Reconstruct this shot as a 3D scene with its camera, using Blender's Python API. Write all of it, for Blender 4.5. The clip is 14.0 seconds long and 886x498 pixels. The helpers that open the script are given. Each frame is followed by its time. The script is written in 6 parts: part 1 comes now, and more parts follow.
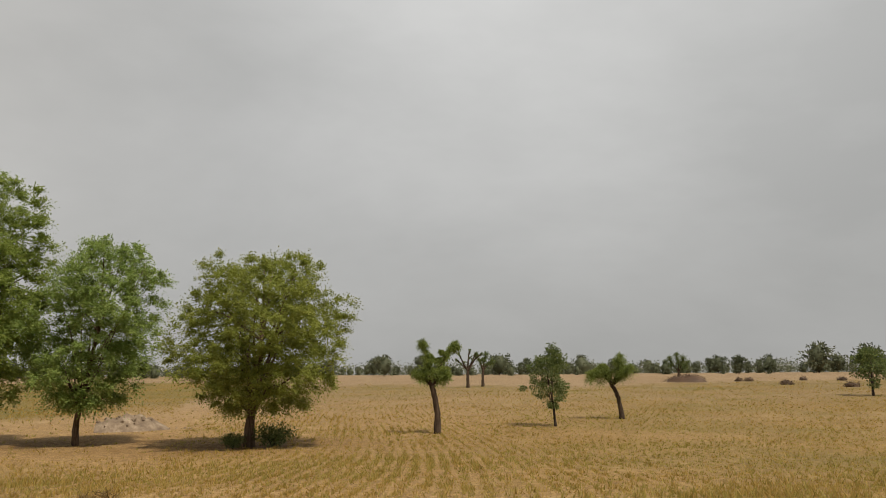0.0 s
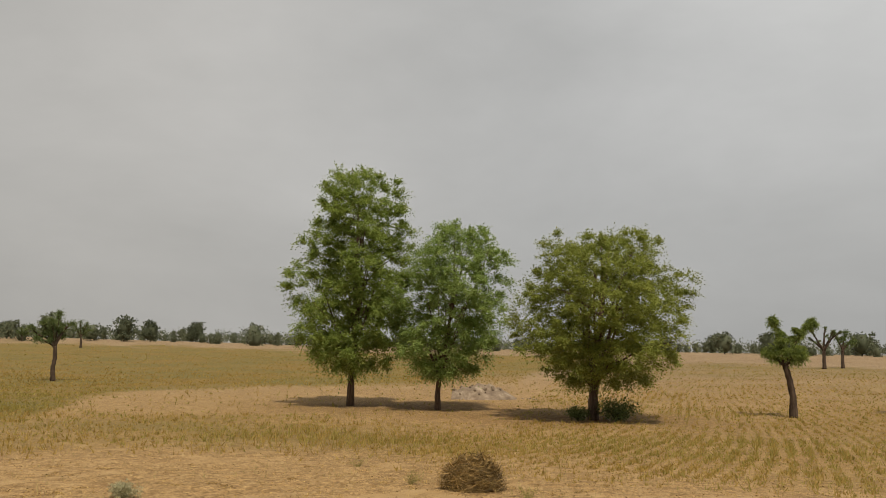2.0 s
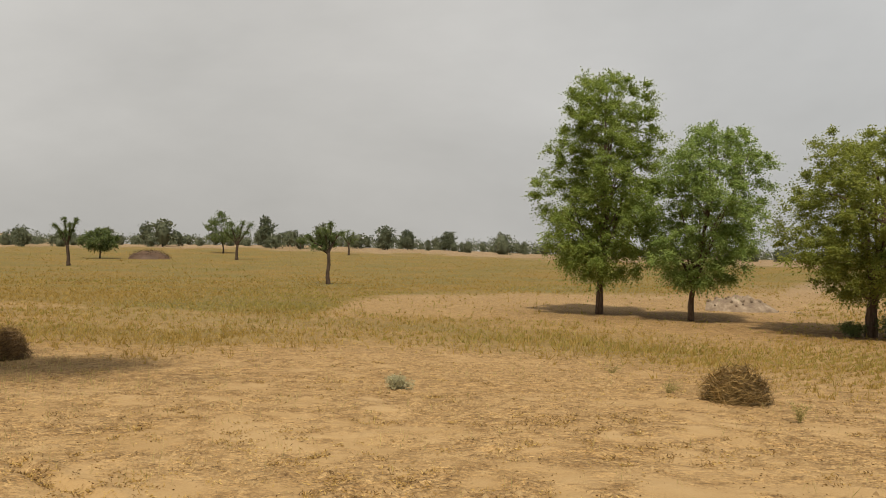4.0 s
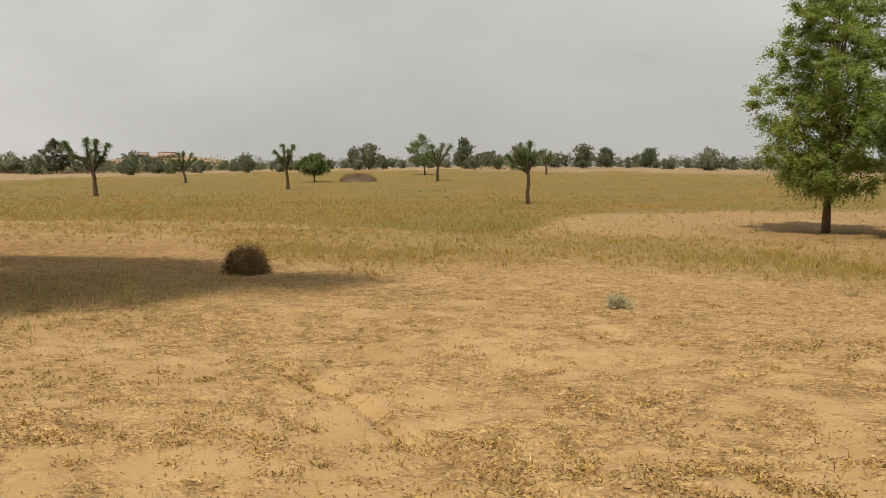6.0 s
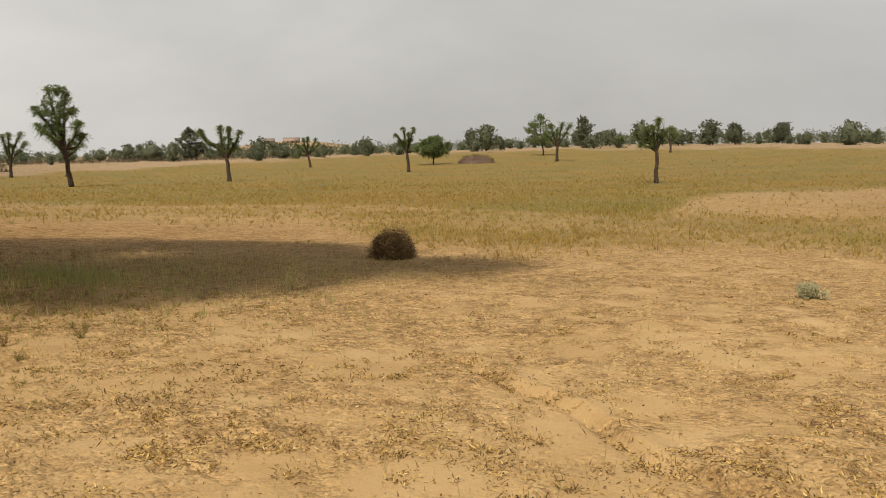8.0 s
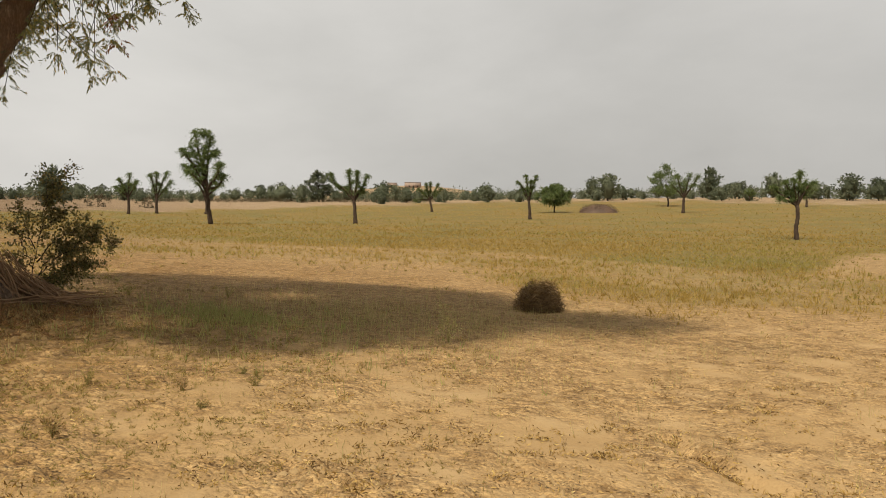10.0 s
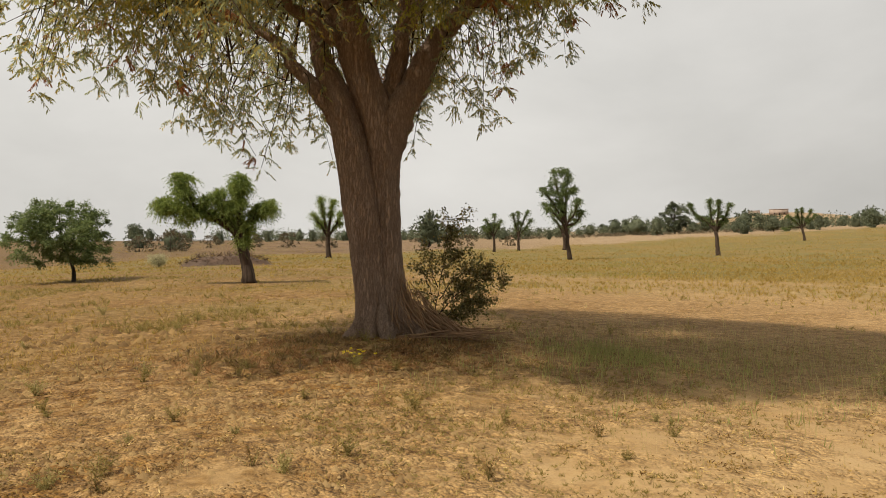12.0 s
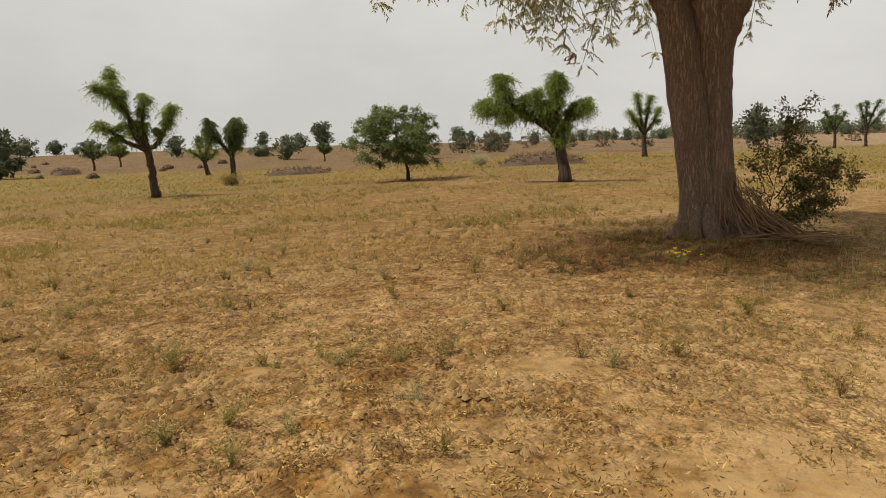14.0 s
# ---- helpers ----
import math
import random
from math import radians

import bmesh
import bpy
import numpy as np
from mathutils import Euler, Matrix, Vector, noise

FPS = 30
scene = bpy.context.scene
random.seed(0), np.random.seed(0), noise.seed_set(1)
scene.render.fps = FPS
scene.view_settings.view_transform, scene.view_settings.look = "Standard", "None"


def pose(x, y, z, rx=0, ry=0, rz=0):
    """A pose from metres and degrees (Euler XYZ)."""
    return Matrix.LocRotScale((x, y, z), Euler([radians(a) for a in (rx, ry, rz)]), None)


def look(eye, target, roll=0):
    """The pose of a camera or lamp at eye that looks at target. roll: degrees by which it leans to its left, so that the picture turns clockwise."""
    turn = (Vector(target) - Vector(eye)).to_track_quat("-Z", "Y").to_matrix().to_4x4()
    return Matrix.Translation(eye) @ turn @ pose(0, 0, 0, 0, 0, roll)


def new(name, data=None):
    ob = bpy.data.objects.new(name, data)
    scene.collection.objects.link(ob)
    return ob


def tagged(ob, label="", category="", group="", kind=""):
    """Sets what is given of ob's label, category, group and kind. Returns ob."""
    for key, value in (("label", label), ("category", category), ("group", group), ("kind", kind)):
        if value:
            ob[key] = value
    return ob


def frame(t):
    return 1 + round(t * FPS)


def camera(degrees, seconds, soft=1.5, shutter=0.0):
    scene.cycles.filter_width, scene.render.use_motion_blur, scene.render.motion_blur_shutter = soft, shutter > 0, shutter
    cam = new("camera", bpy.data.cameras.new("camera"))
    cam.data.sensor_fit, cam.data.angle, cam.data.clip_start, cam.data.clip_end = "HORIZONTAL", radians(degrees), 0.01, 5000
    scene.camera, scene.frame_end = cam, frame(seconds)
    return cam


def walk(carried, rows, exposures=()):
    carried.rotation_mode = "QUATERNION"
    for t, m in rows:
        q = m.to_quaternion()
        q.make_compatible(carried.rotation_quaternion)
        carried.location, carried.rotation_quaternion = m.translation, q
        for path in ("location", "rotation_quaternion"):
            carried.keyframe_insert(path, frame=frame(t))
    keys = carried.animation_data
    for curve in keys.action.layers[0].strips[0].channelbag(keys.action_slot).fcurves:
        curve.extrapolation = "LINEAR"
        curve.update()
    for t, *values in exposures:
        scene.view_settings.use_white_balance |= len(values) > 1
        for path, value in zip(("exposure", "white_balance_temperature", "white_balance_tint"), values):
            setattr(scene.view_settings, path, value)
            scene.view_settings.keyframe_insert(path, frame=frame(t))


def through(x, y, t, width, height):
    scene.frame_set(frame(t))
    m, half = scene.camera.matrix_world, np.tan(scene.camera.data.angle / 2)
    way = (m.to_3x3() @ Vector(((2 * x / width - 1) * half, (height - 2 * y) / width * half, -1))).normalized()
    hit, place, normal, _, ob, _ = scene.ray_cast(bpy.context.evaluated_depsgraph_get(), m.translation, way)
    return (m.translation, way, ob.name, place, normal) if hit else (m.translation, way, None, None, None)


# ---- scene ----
cam = camera(59.2, 14.0, soft=0.95)
# seconds, place, turn
PATH = [
    (0.0, 0.048, -0.025, 1.467, 99.23, 0.21, -31.35),
    (0.5, -0.037, -0.015, 1.459, 99.37, -0.47, -25.16),
    (1.0, -0.118, 0.004, 1.444, 99.06, -0.80, -18.83),
    (1.5, -0.203, -0.025, 1.471, 98.35, -0.91, -13.38),
    (2.0, -0.298, -0.059, 1.479, 97.27, -1.10, -7.44),
    (2.5, -0.369, -0.063, 1.467, 95.73, -1.47, -0.54),
    (3.0, -0.391, -0.052, 1.464, 94.04, -2.00, 4.20),
    (3.2, -0.409, -0.068, 1.471, 93.12, -1.88, 5.26),
    (5.3, -0.493, 0.035, 1.399, 86.75, -1.08, 18.75),
    (5.5, -0.556, 0.011, 1.399, 86.08, -0.97, 19.68),
    (6.0, -0.799, -0.013, 1.416, 84.12, -0.22, 24.71),
    (6.5, -1.024, 0.021, 1.401, 82.93, 1.12, 30.95),
    (7.0, -1.273, 0.080, 1.416, 82.54, 0.57, 34.00),
    (7.2, -1.379, 0.099, 1.404, 82.51, 0.50, 33.63),
    (9.3, -2.246, 0.319, 1.417, 83.80, 0.98, 33.18),
    (9.5, -2.350, 0.309, 1.424, 84.74, 0.25, 34.23),
    (10.0, -2.577, 0.201, 1.451, 86.21, -0.59, 41.75),
    (10.5, -2.796, 0.207, 1.421, 86.88, 1.32, 51.08),
    (11.0, -2.984, 0.251, 1.477, 89.43, 3.60, 57.54),
    (11.5, -3.121, 0.182, 1.476, 91.08, 2.94, 62.27),
    (12.0, -3.288, 0.045, 1.465, 88.95, 1.65, 67.23),
    (12.5, -3.391, -0.018, 1.440, 85.95, 1.41, 74.62),
    (13.0, -3.427, -0.001, 1.429, 83.88, 1.88, 81.31),
    (13.5, -3.434, -0.019, 1.417, 82.73, 2.33, 85.65),
    (14.0, -3.418, -0.053, 1.426, 82.48, 2.72, 89.89),
]
walk(cam, [(t, pose(*p)) for t, *p in PATH], [(0.0, -0.24), (1.5, -0.26), (2.5, -0.3), (3.2, -0.2), (5.3, 0.0), (9.3, 0.02), (11.0, 0.06), (12.0, 0.13), (12.5, 0.2), (13.0, 0.12), (13.5, 0.04), (14.0, 0.03)])

# ---- sky, sun ----
SUN_BEARING, SUN_HEIGHT = 185.0, 57.0   # degrees from +y towards -x; degrees above the horizon
world = bpy.data.worlds.new("world")
scene.world = world
world.use_nodes = True
wt = world.node_tree
wt.nodes.clear()


def wnode(kind, **values):
    n = wt.nodes.new(kind)
    for k, v in values.items():
        n.inputs[k].default_value = v
    return n


w_out = wt.nodes.new("ShaderNodeOutputWorld")
w_bg = wnode("ShaderNodeBackground", Strength=0.1)
sky = wt.nodes.new("ShaderNodeTexSky")
sky.sky_type, sky.sun_disc = "NISHITA", False
sky.sun_elevation, sky.sun_rotation = radians(SUN_HEIGHT), radians(-SUN_BEARING)
sky.dust_density, sky.air_density = 6.0, 1.2
co = wt.nodes.new("ShaderNodeTexCoord")
w_map = wt.nodes.new("ShaderNodeMapping")
w_map.inputs["Scale"].default_value = (1.0, 1.0, 2.2)
n_big = wnode("ShaderNodeTexNoise", Scale=1.7, Detail=6.0, Roughness=0.55)
n_big.inputs["Distortion"].default_value = 0.15
ramp = wt.nodes.new("ShaderNodeValToRGB")
ramp.color_ramp.elements[0].position, ramp.color_ramp.elements[0].color = 0.36, (4.6, 4.6, 4.48, 1)
ramp.color_ramp.elements[1].position, ramp.color_ramp.elements[1].color = 0.75, (6.02, 6.0, 5.88, 1)
w_mix = wt.nodes.new("ShaderNodeMix")
w_mix.data_type = "RGBA"
w_mix.inputs[0].default_value = 0.96
wt.links.new(co.outputs["Generated"], w_map.inputs[0])
wt.links.new(w_map.outputs[0], n_big.inputs["Vector"])
wt.links.new(n_big.outputs[0], ramp.inputs[0])
# the veil is brighter towards the side of the big tree
w_sep = wt.nodes.new("ShaderNodeSeparateXYZ")
wt.links.new(co.outputs["Generated"], w_sep.inputs[0])
w_side = wt.nodes.new("ShaderNodeMapRange")
w_side.interpolation_type = "SMOOTHSTEP"
for k, v in (("From Min", -1.0), ("From Max", -0.4), ("To Min", 1.28), ("To Max", 1.04)):
    w_side.inputs[k].default_value = v
wt.links.new(w_sep.outputs[0], w_side.inputs[0])
w_up = wt.nodes.new("ShaderNodeMapRange")
for k, v in (("From Min", 0.0), ("From Max", 0.45), ("To Min", 0.94), ("To Max", 1.07)):
    w_up.inputs[k].default_value = v
wt.links.new(w_sep.outputs[2], w_up.inputs[0])
# thinner cloud high over the large trees
w_dot = wt.nodes.new("ShaderNodeVectorMath")
w_dot.operation = "DOT_PRODUCT"
w_dot.inputs[1].default_value = (math.sin(radians(43)) * math.cos(radians(33)), math.cos(radians(43)) * math.cos(radians(33)), math.sin(radians(33)))
wt.links.new(co.outputs["Generated"], w_dot.inputs[0])
w_thin = wt.nodes.new("ShaderNodeMapRange")
w_thin.interpolation_type = "SMOOTHSTEP"
for k, v in (("From Min", 0.88), ("From Max", 1.0), ("To Min", 1.0), ("To Max", 1.22)):
    w_thin.inputs[k].default_value = v
wt.links.new(w_dot.outputs["Value"], w_thin.inputs[0])
w_mul0 = wt.nodes.new("ShaderNodeMath")
w_mul0.operation = "MULTIPLY"
w_mul = wt.nodes.new("ShaderNodeMath")
w_mul.operation = "MULTIPLY"
wt.links.new(w_side.outputs[0], w_mul.inputs[0])
wt.links.new(w_up.outputs[0], w_mul0.inputs[0])
wt.links.new(w_thin.outputs[0], w_mul0.inputs[1])
wt.links.new(w_mul0.outputs[0], w_mul.inputs[1])
w_str = wt.nodes.new("ShaderNodeMath")
w_str.operation = "MULTIPLY"
w_str.inputs[1].default_value = 0.1
wt.links.new(w_mul.outputs[0], w_str.inputs[0])
wt.links.new(w_str.outputs[0], w_bg.inputs["Strength"])
wt.links.new(sky.outputs[0], w_mix.inputs[6])
wt.links.new(ramp.outputs[0], w_mix.inputs[7])
w_warm = wt.nodes.new("ShaderNodeMapRange")
w_warm.interpolation_type = "SMOOTHSTEP"
for k, v in (("From Min", -0.35), ("From Max", 0.35), ("To Min", 1.0), ("To Max", 0.0)):
    w_warm.inputs[k].default_value = v
wt.links.new(w_sep.outputs[0], w_warm.inputs[0])
w_tint = wt.nodes.new("ShaderNodeMix")
w_tint.data_type, w_tint.blend_type = "RGBA", "MULTIPLY"
w_tint.inputs[7].default_value = (1.028, 1.0, 0.965, 1)
wt.links.new(w_warm.outputs[0], w_tint.inputs[0])
wt.links.new(w_mix.outputs[2], w_tint.inputs[6])
wt.links.new(w_tint.outputs[2], w_bg.inputs[0])
wt.links.new(w_bg.outputs[0], w_out.inputs[0])

sun = new("sun", bpy.data.lights.new("sun", "SUN"))
sun.data.energy, sun.data.angle, sun.data.color = 5.0, radians(2.2), (1.0, 0.92, 0.78)
_b, _h = radians(SUN_BEARING), radians(SUN_HEIGHT)
SUNWARD = Vector((-math.sin(_b) * math.cos(_h), math.cos(_b) * math.cos(_h), math.sin(_h)))
sun.matrix_world = look(SUNWARD * 60, (0, 0, 0))

# ---- materials ----
def material(name, rough=0.9):
    m = bpy.data.materials.new(name)
    m.use_nodes = True
    b = m.node_tree.nodes["Principled BSDF"]
    b.inputs["Roughness"].default_value = rough
    b.inputs["Specular IOR Level"].default_value = 0.25
    return m, m.node_tree, b


def ramp_node(nt, stops):
    r = nt.nodes.new("ShaderNodeValToRGB")
    e = r.color_ramp.elements
    while len(e) < len(stops):
        e.new(0.5)
    for k, (p, c) in zip(e, stops):
        k.position, k.color = p, (*c, 1)
    return r


def noise_node(nt, scale, detail=4.0, rough=0.55, vector=None):
    n = nt.nodes.new("ShaderNodeTexNoise")
    n.inputs["Scale"].default_value, n.inputs["Detail"].default_value, n.inputs["Roughness"].default_value = scale, detail, rough
    if vector:
        nt.links.new(vector, n.inputs["Vector"])
    return n


def mix_node(nt, a, b, f, mode="MIX"):
    n = nt.nodes.new("ShaderNodeMix")
    n.data_type, n.blend_type = "RGBA", mode
    for socket, v in ((n.inputs[0], f), (n.inputs[6], a), (n.inputs[7], b)):
        if isinstance(v, bpy.types.NodeSocket):
            nt.links.new(v, socket)
        else:
            socket.default_value = v if isinstance(v, float) else (*v, 1)
    return n.outputs[2]


def bump_node(nt, height, strength, distance, bsdf):
    b = nt.nodes.new("ShaderNodeBump")
    b.inputs["Strength"].default_value, b.inputs["Distance"].default_value = strength, distance
    nt.links.new(height, b.inputs["Height"])
    nt.links.new(b.outputs[0], bsdf.inputs["Normal"])


def leaf_material(name, stops, through=0.35, patch=0.12):
    """Foliage: each leaf its own tone, larger patches lighter or darker, some light passing through."""
    m, nt, b = material(name, 0.6)
    geo = nt.nodes.new("ShaderNodeNewGeometry")
    tone = ramp_node(nt, stops)
    n = noise_node(nt, 0.55, 2.0)
    nt.links.new(geo.outputs["Position"], n.inputs["Vector"])
    a = nt.nodes.new("ShaderNodeMath")
    a.operation = "MULTIPLY_ADD"
    nt.links.new(n.outputs[0], a.inputs[0])
    a.inputs[1].default_value, a.inputs[2].default_value = patch * 4, -patch * 2
    s = nt.nodes.new("ShaderNodeMath")
    s.operation = "ADD"
    nt.links.new(geo.outputs["Random Per Island"], s.inputs[0])
    nt.links.new(a.outputs[0], s.inputs[1])
    nt.links.new(s.outputs[0], tone.inputs[0])
    nt.links.new(tone.outputs[0], b.inputs["Base Color"])
    t = nt.nodes.new("ShaderNodeBsdfTranslucent")
    nt.links.new(tone.outputs[0], t.inputs[0])
    x = nt.nodes.new("ShaderNodeMixShader")
    x.inputs[0].default_value = through
    nt.links.new(b.outputs[0], x.inputs[1])
    nt.links.new(t.outputs[0], x.inputs[2])
    nt.links.new(x.outputs[0], nt.nodes["Material Output"].inputs[0])
    return m


def bark_material(name, dark, light, scale=7.0):
    m, nt, b = material(name, 0.95)
    co = nt.nodes.new("ShaderNodeTexCoord")
    mp = nt.nodes.new("ShaderNodeMapping")
    mp.inputs["Scale"].default_value = (1, 1, 0.16)
    nt.links.new(co.outputs["Object"], mp.inputs[0])
    n1 = noise_node(nt, scale, 6.0, 0.65, mp.outputs[0])
    n2 = noise_node(nt, 1.3, 3.0, 0.5, co.outputs["Object"])
    ridge = nt.nodes.new("ShaderNodeTexVoronoi")
    ridge.feature = "DISTANCE_TO_EDGE"
    ridge.inputs["Scale"].default_value = scale * 0.55
    warp = nt.nodes.new("ShaderNodeVectorMath")
    warp.operation = "MULTIPLY_ADD"
    nt.links.new(n1.outputs[1], warp.inputs[0])
    warp.inputs[1].default_value = (0.12, 0.12, 0.12)
    nt.links.new(mp.outputs[0], warp.inputs[2])
    nt.links.new(warp.outputs[0], ridge.inputs["Vector"])
    crack = ramp_node(nt, [(0.0, (0.5, 0.48, 0.46)), (0.22, (1, 1, 1))])
    nt.links.new(ridge.outputs[0], crack.inputs[0])
    r = ramp_node(nt, [(0.3, dark), (0.7, light)])
    nt.links.new(n1.outputs[0], r.inputs[0])
    c = mix_node(nt, r.outputs[0], tuple(0.55 * v for v in dark), n2.outputs[0])
    c2 = mix_node(nt, r.outputs[0], c, 0.5)
    c2 = mix_node(nt, c2, crack.outputs[0], 0.75, "MULTIPLY")
    nt.links.new(c2, b.inputs["Base Color"])
    tall = nt.nodes.new("ShaderNodeMath")
    tall.operation = "MULTIPLY_ADD"
    nt.links.new(crack.outputs[0], tall.inputs[0])
    tall.inputs[1].default_value = 0.7
    nt.links.new(n1.outputs[0], tall.inputs[2])
    bump_node(nt, tall.outputs[0], 1.0, 0.05, b)
    return m


def straw_material(name, stops, through=0.2):
    return leaf_material(name, stops, through, 0.3)


NEEM = leaf_material("neem_leaf", [(0.0, (0.24, 0.275, 0.18)), (0.45, (0.33, 0.36, 0.19)), (0.8, (0.46, 0.43, 0.15)), (1.0, (0.6, 0.43, 0.11))], 0.6, 0.24)
NEEM_YELLOW = leaf_material("yellowing_leaf", [(0.0, (0.27, 0.285, 0.075)), (0.6, (0.43, 0.41, 0.09)), (1.0, (0.58, 0.45, 0.11))], 0.55, 0.12)
NEEM_DRY = leaf_material("dry_leaf", [(0.0, (0.2, 0.085, 0.035)), (1.0, (0.42, 0.2, 0.08))], 0.35)
TALL = leaf_material("bright_leaf", [(0.0, (0.16, 0.215, 0.045)), (0.5, (0.225, 0.285, 0.06)), (1.0, (0.31, 0.355, 0.082))], 0.55)
TALL_BLUE = leaf_material("cool_leaf", [(0.0, (0.17, 0.24, 0.062)), (0.5, (0.235, 0.31, 0.082)), (1.0, (0.32, 0.385, 0.108))], 0.55)
TALL_OLIVE = leaf_material("olive_leaf", [(0.0, (0.175, 0.205, 0.04)), (0.5, (0.24, 0.27, 0.053)), (1.0, (0.33, 0.345, 0.073))], 0.55)
KHEJRI = leaf_material("khejri_leaf", [(0.0, (0.11, 0.152, 0.036)), (0.5, (0.19, 0.24, 0.055)), (1.0, (0.3, 0.34, 0.08))], 0.5)
KHEJRI_DARK = leaf_material("khejri_dark_leaf", [(0.0, (0.075, 0.105, 0.035)), (0.5, (0.125, 0.16, 0.052)), (1.0, (0.2, 0.232, 0.073))], 0.48)
# distant foliage, its colours lightened and greyed to carry haze
HAZY_LEAF = leaf_material("hazy_leaf", [(0.0, (0.075, 0.088, 0.052)), (0.5, (0.12, 0.134, 0.078)), (1.0, (0.19, 0.195, 0.112))], 0.4)
HAZY_DARK = leaf_material("hazy_dark_leaf", [(0.0, (0.058, 0.072, 0.042)), (0.5, (0.094, 0.108, 0.062)), (1.0, (0.15, 0.158, 0.09))], 0.4)
# stalk colour of the second heap, darkened to hold the tree's shade
HEAP_SHADE = straw_material("shaded_stalk", [(0.0, (0.06, 0.036, 0.017)), (0.5, (0.14, 0.083, 0.034)), (1.0, (0.32, 0.2, 0.08))], 0.05)
HEAP_DARK = straw_material("weathered_stalk", [(0.0, (0.05, 0.03, 0.018)), (0.6, (0.095, 0.058, 0.034)), (1.0, (0.16, 0.1, 0.06))], 0.05)
HEDGE = leaf_material("hedge_twig", [(0.0, (0.07, 0.053, 0.03)), (1.0, (0.17, 0.132, 0.075))], 0.3)
SHRUB = leaf_material("shrub_leaf", [(0.0, (0.1, 0.1, 0.037)), (0.6, (0.19, 0.17, 0.06)), (1.0, (0.36, 0.25, 0.095))], 0.45)
WITHERED = leaf_material("withered_leaf", [(0.0, (0.12, 0.075, 0.032)), (0.6, (0.2, 0.13, 0.05)), (1.0, (0.29, 0.2, 0.075))], 0.35)
SAGE = leaf_material("sage_leaf", [(0.0, (0.3, 0.28, 0.16)), (1.0, (0.5, 0.455, 0.27))], 0.45)
WEED = leaf_material("weed_leaf", [(0.0, (0.27, 0.232, 0.08)), (0.6, (0.37, 0.31, 0.11)), (1.0, (0.48, 0.39, 0.15))], 0.5)
STUBBLE = leaf_material("stubble_stem", [(0.0, (0.27, 0.24, 0.085)), (0.6, (0.41, 0.345, 0.13)), (1.0, (0.55, 0.44, 0.19))], 0.5)
CROP = straw_material("ripe_crop", [(0.0, (0.33, 0.22, 0.053)), (0.5, (0.375, 0.252, 0.065)), (1.0, (0.44, 0.305, 0.088))], 0.5)
CROP_GREEN = straw_material("green_crop", [(0.0, (0.275, 0.222, 0.052)), (0.5, (0.32, 0.255, 0.062)), (1.0, (0.385, 0.305, 0.084))], 0.5)
STRAW = straw_material("straw", [(0.0, (0.27, 0.16, 0.042)), (0.5, (0.4, 0.255, 0.072)), (1.0, (0.56, 0.4, 0.15))], 0.15)
LEAF_LITTER = straw_material("leaf_litter", [(0.0, (0.1, 0.055, 0.018)), (0.5, (0.21, 0.125, 0.04)), (1.0, (0.42, 0.27, 0.09))], 0.12)
GRASS = leaf_material("green_grass", [(0.0, (0.22, 0.225, 0.065)), (1.0, (0.41, 0.385, 0.13))], 0.45)
DRY = straw_material("dry_stalk", [(0.0, (0.085, 0.054, 0.02)), (0.5, (0.2, 0.126, 0.043)), (1.0, (0.45, 0.29, 0.1))], 0.05)
BRUSH = straw_material("thorn_brush", [(0.0, (0.05, 0.029, 0.017)), (0.6, (0.095, 0.057, 0.035)), (1.0, (0.16, 0.1, 0.062))], 0.05)
STICK = straw_material("dead_stick", [(0.0, (0.11, 0.06, 0.03)), (1.0, (0.32, 0.19, 0.1))], 0.0)
DEAD_STEM = straw_material("dead_stem", [(0.0, (0.18, 0.085, 0.034)), (0.5, (0.32, 0.17, 0.066)), (1.0, (0.48, 0.28, 0.11))], 0.25)
DRY_WEED = leaf_material("dry_weed_leaf", [(0.0, (0.18, 0.14, 0.038)), (0.6, (0.28, 0.212, 0.06)), (1.0, (0.4, 0.295, 0.098))], 0.45)
YELLOW = straw_material("yellow_petal", [(0.0, (0.6, 0.45, 0.01)), (1.0, (0.8, 0.65, 0.03))], 0.2)
BARK = bark_material("neem_bark", (0.36, 0.24, 0.165), (0.5, 0.355, 0.255), 42.0)
BARK_GREY = bark_material("grey_bark", (0.045, 0.029, 0.019), (0.115, 0.078, 0.052))
BARK_BROWN = bark_material("brown_bark", (0.11, 0.072, 0.048), (0.24, 0.165, 0.115), 14.0)
BARK_DARK = bark_material("dark_bark", (0.032, 0.024, 0.018), (0.09, 0.066, 0.048))


def rubble_material(name, stops, scale):
    m, nt, b = material(name, 0.95)
    geo = nt.nodes.new("ShaderNodeNewGeometry")
    n = noise_node(nt, scale, 5.0, 0.65, geo.outputs["Position"])
    r = ramp_node(nt, stops)
    nt.links.new(n.outputs[0], r.inputs[0])
    nt.links.new(r.outputs[0], b.inputs["Base Color"])
    bump_node(nt, n.outputs[0], 0.8, 0.08, b)
    return m


RUBBLE = rubble_material("grey_rubble", [(0.35, (0.12, 0.085, 0.058)), (0.52, (0.2, 0.148, 0.102)), (0.7, (0.36, 0.285, 0.205))], 1.3)
PLASTER = rubble_material("limewashed_wall", [(0.3, (0.26, 0.19, 0.145)), (0.7, (0.4, 0.31, 0.245))], 0.6)
THATCH = rubble_material("old_thatch", [(0.3, (0.1, 0.075, 0.05)), (0.7, (0.22, 0.17, 0.115))], 4.0)
DARK_OPENING = rubble_material("dark_doorway", [(0.3, (0.02, 0.018, 0.016)), (0.7, (0.03, 0.026, 0.022))], 2.0)

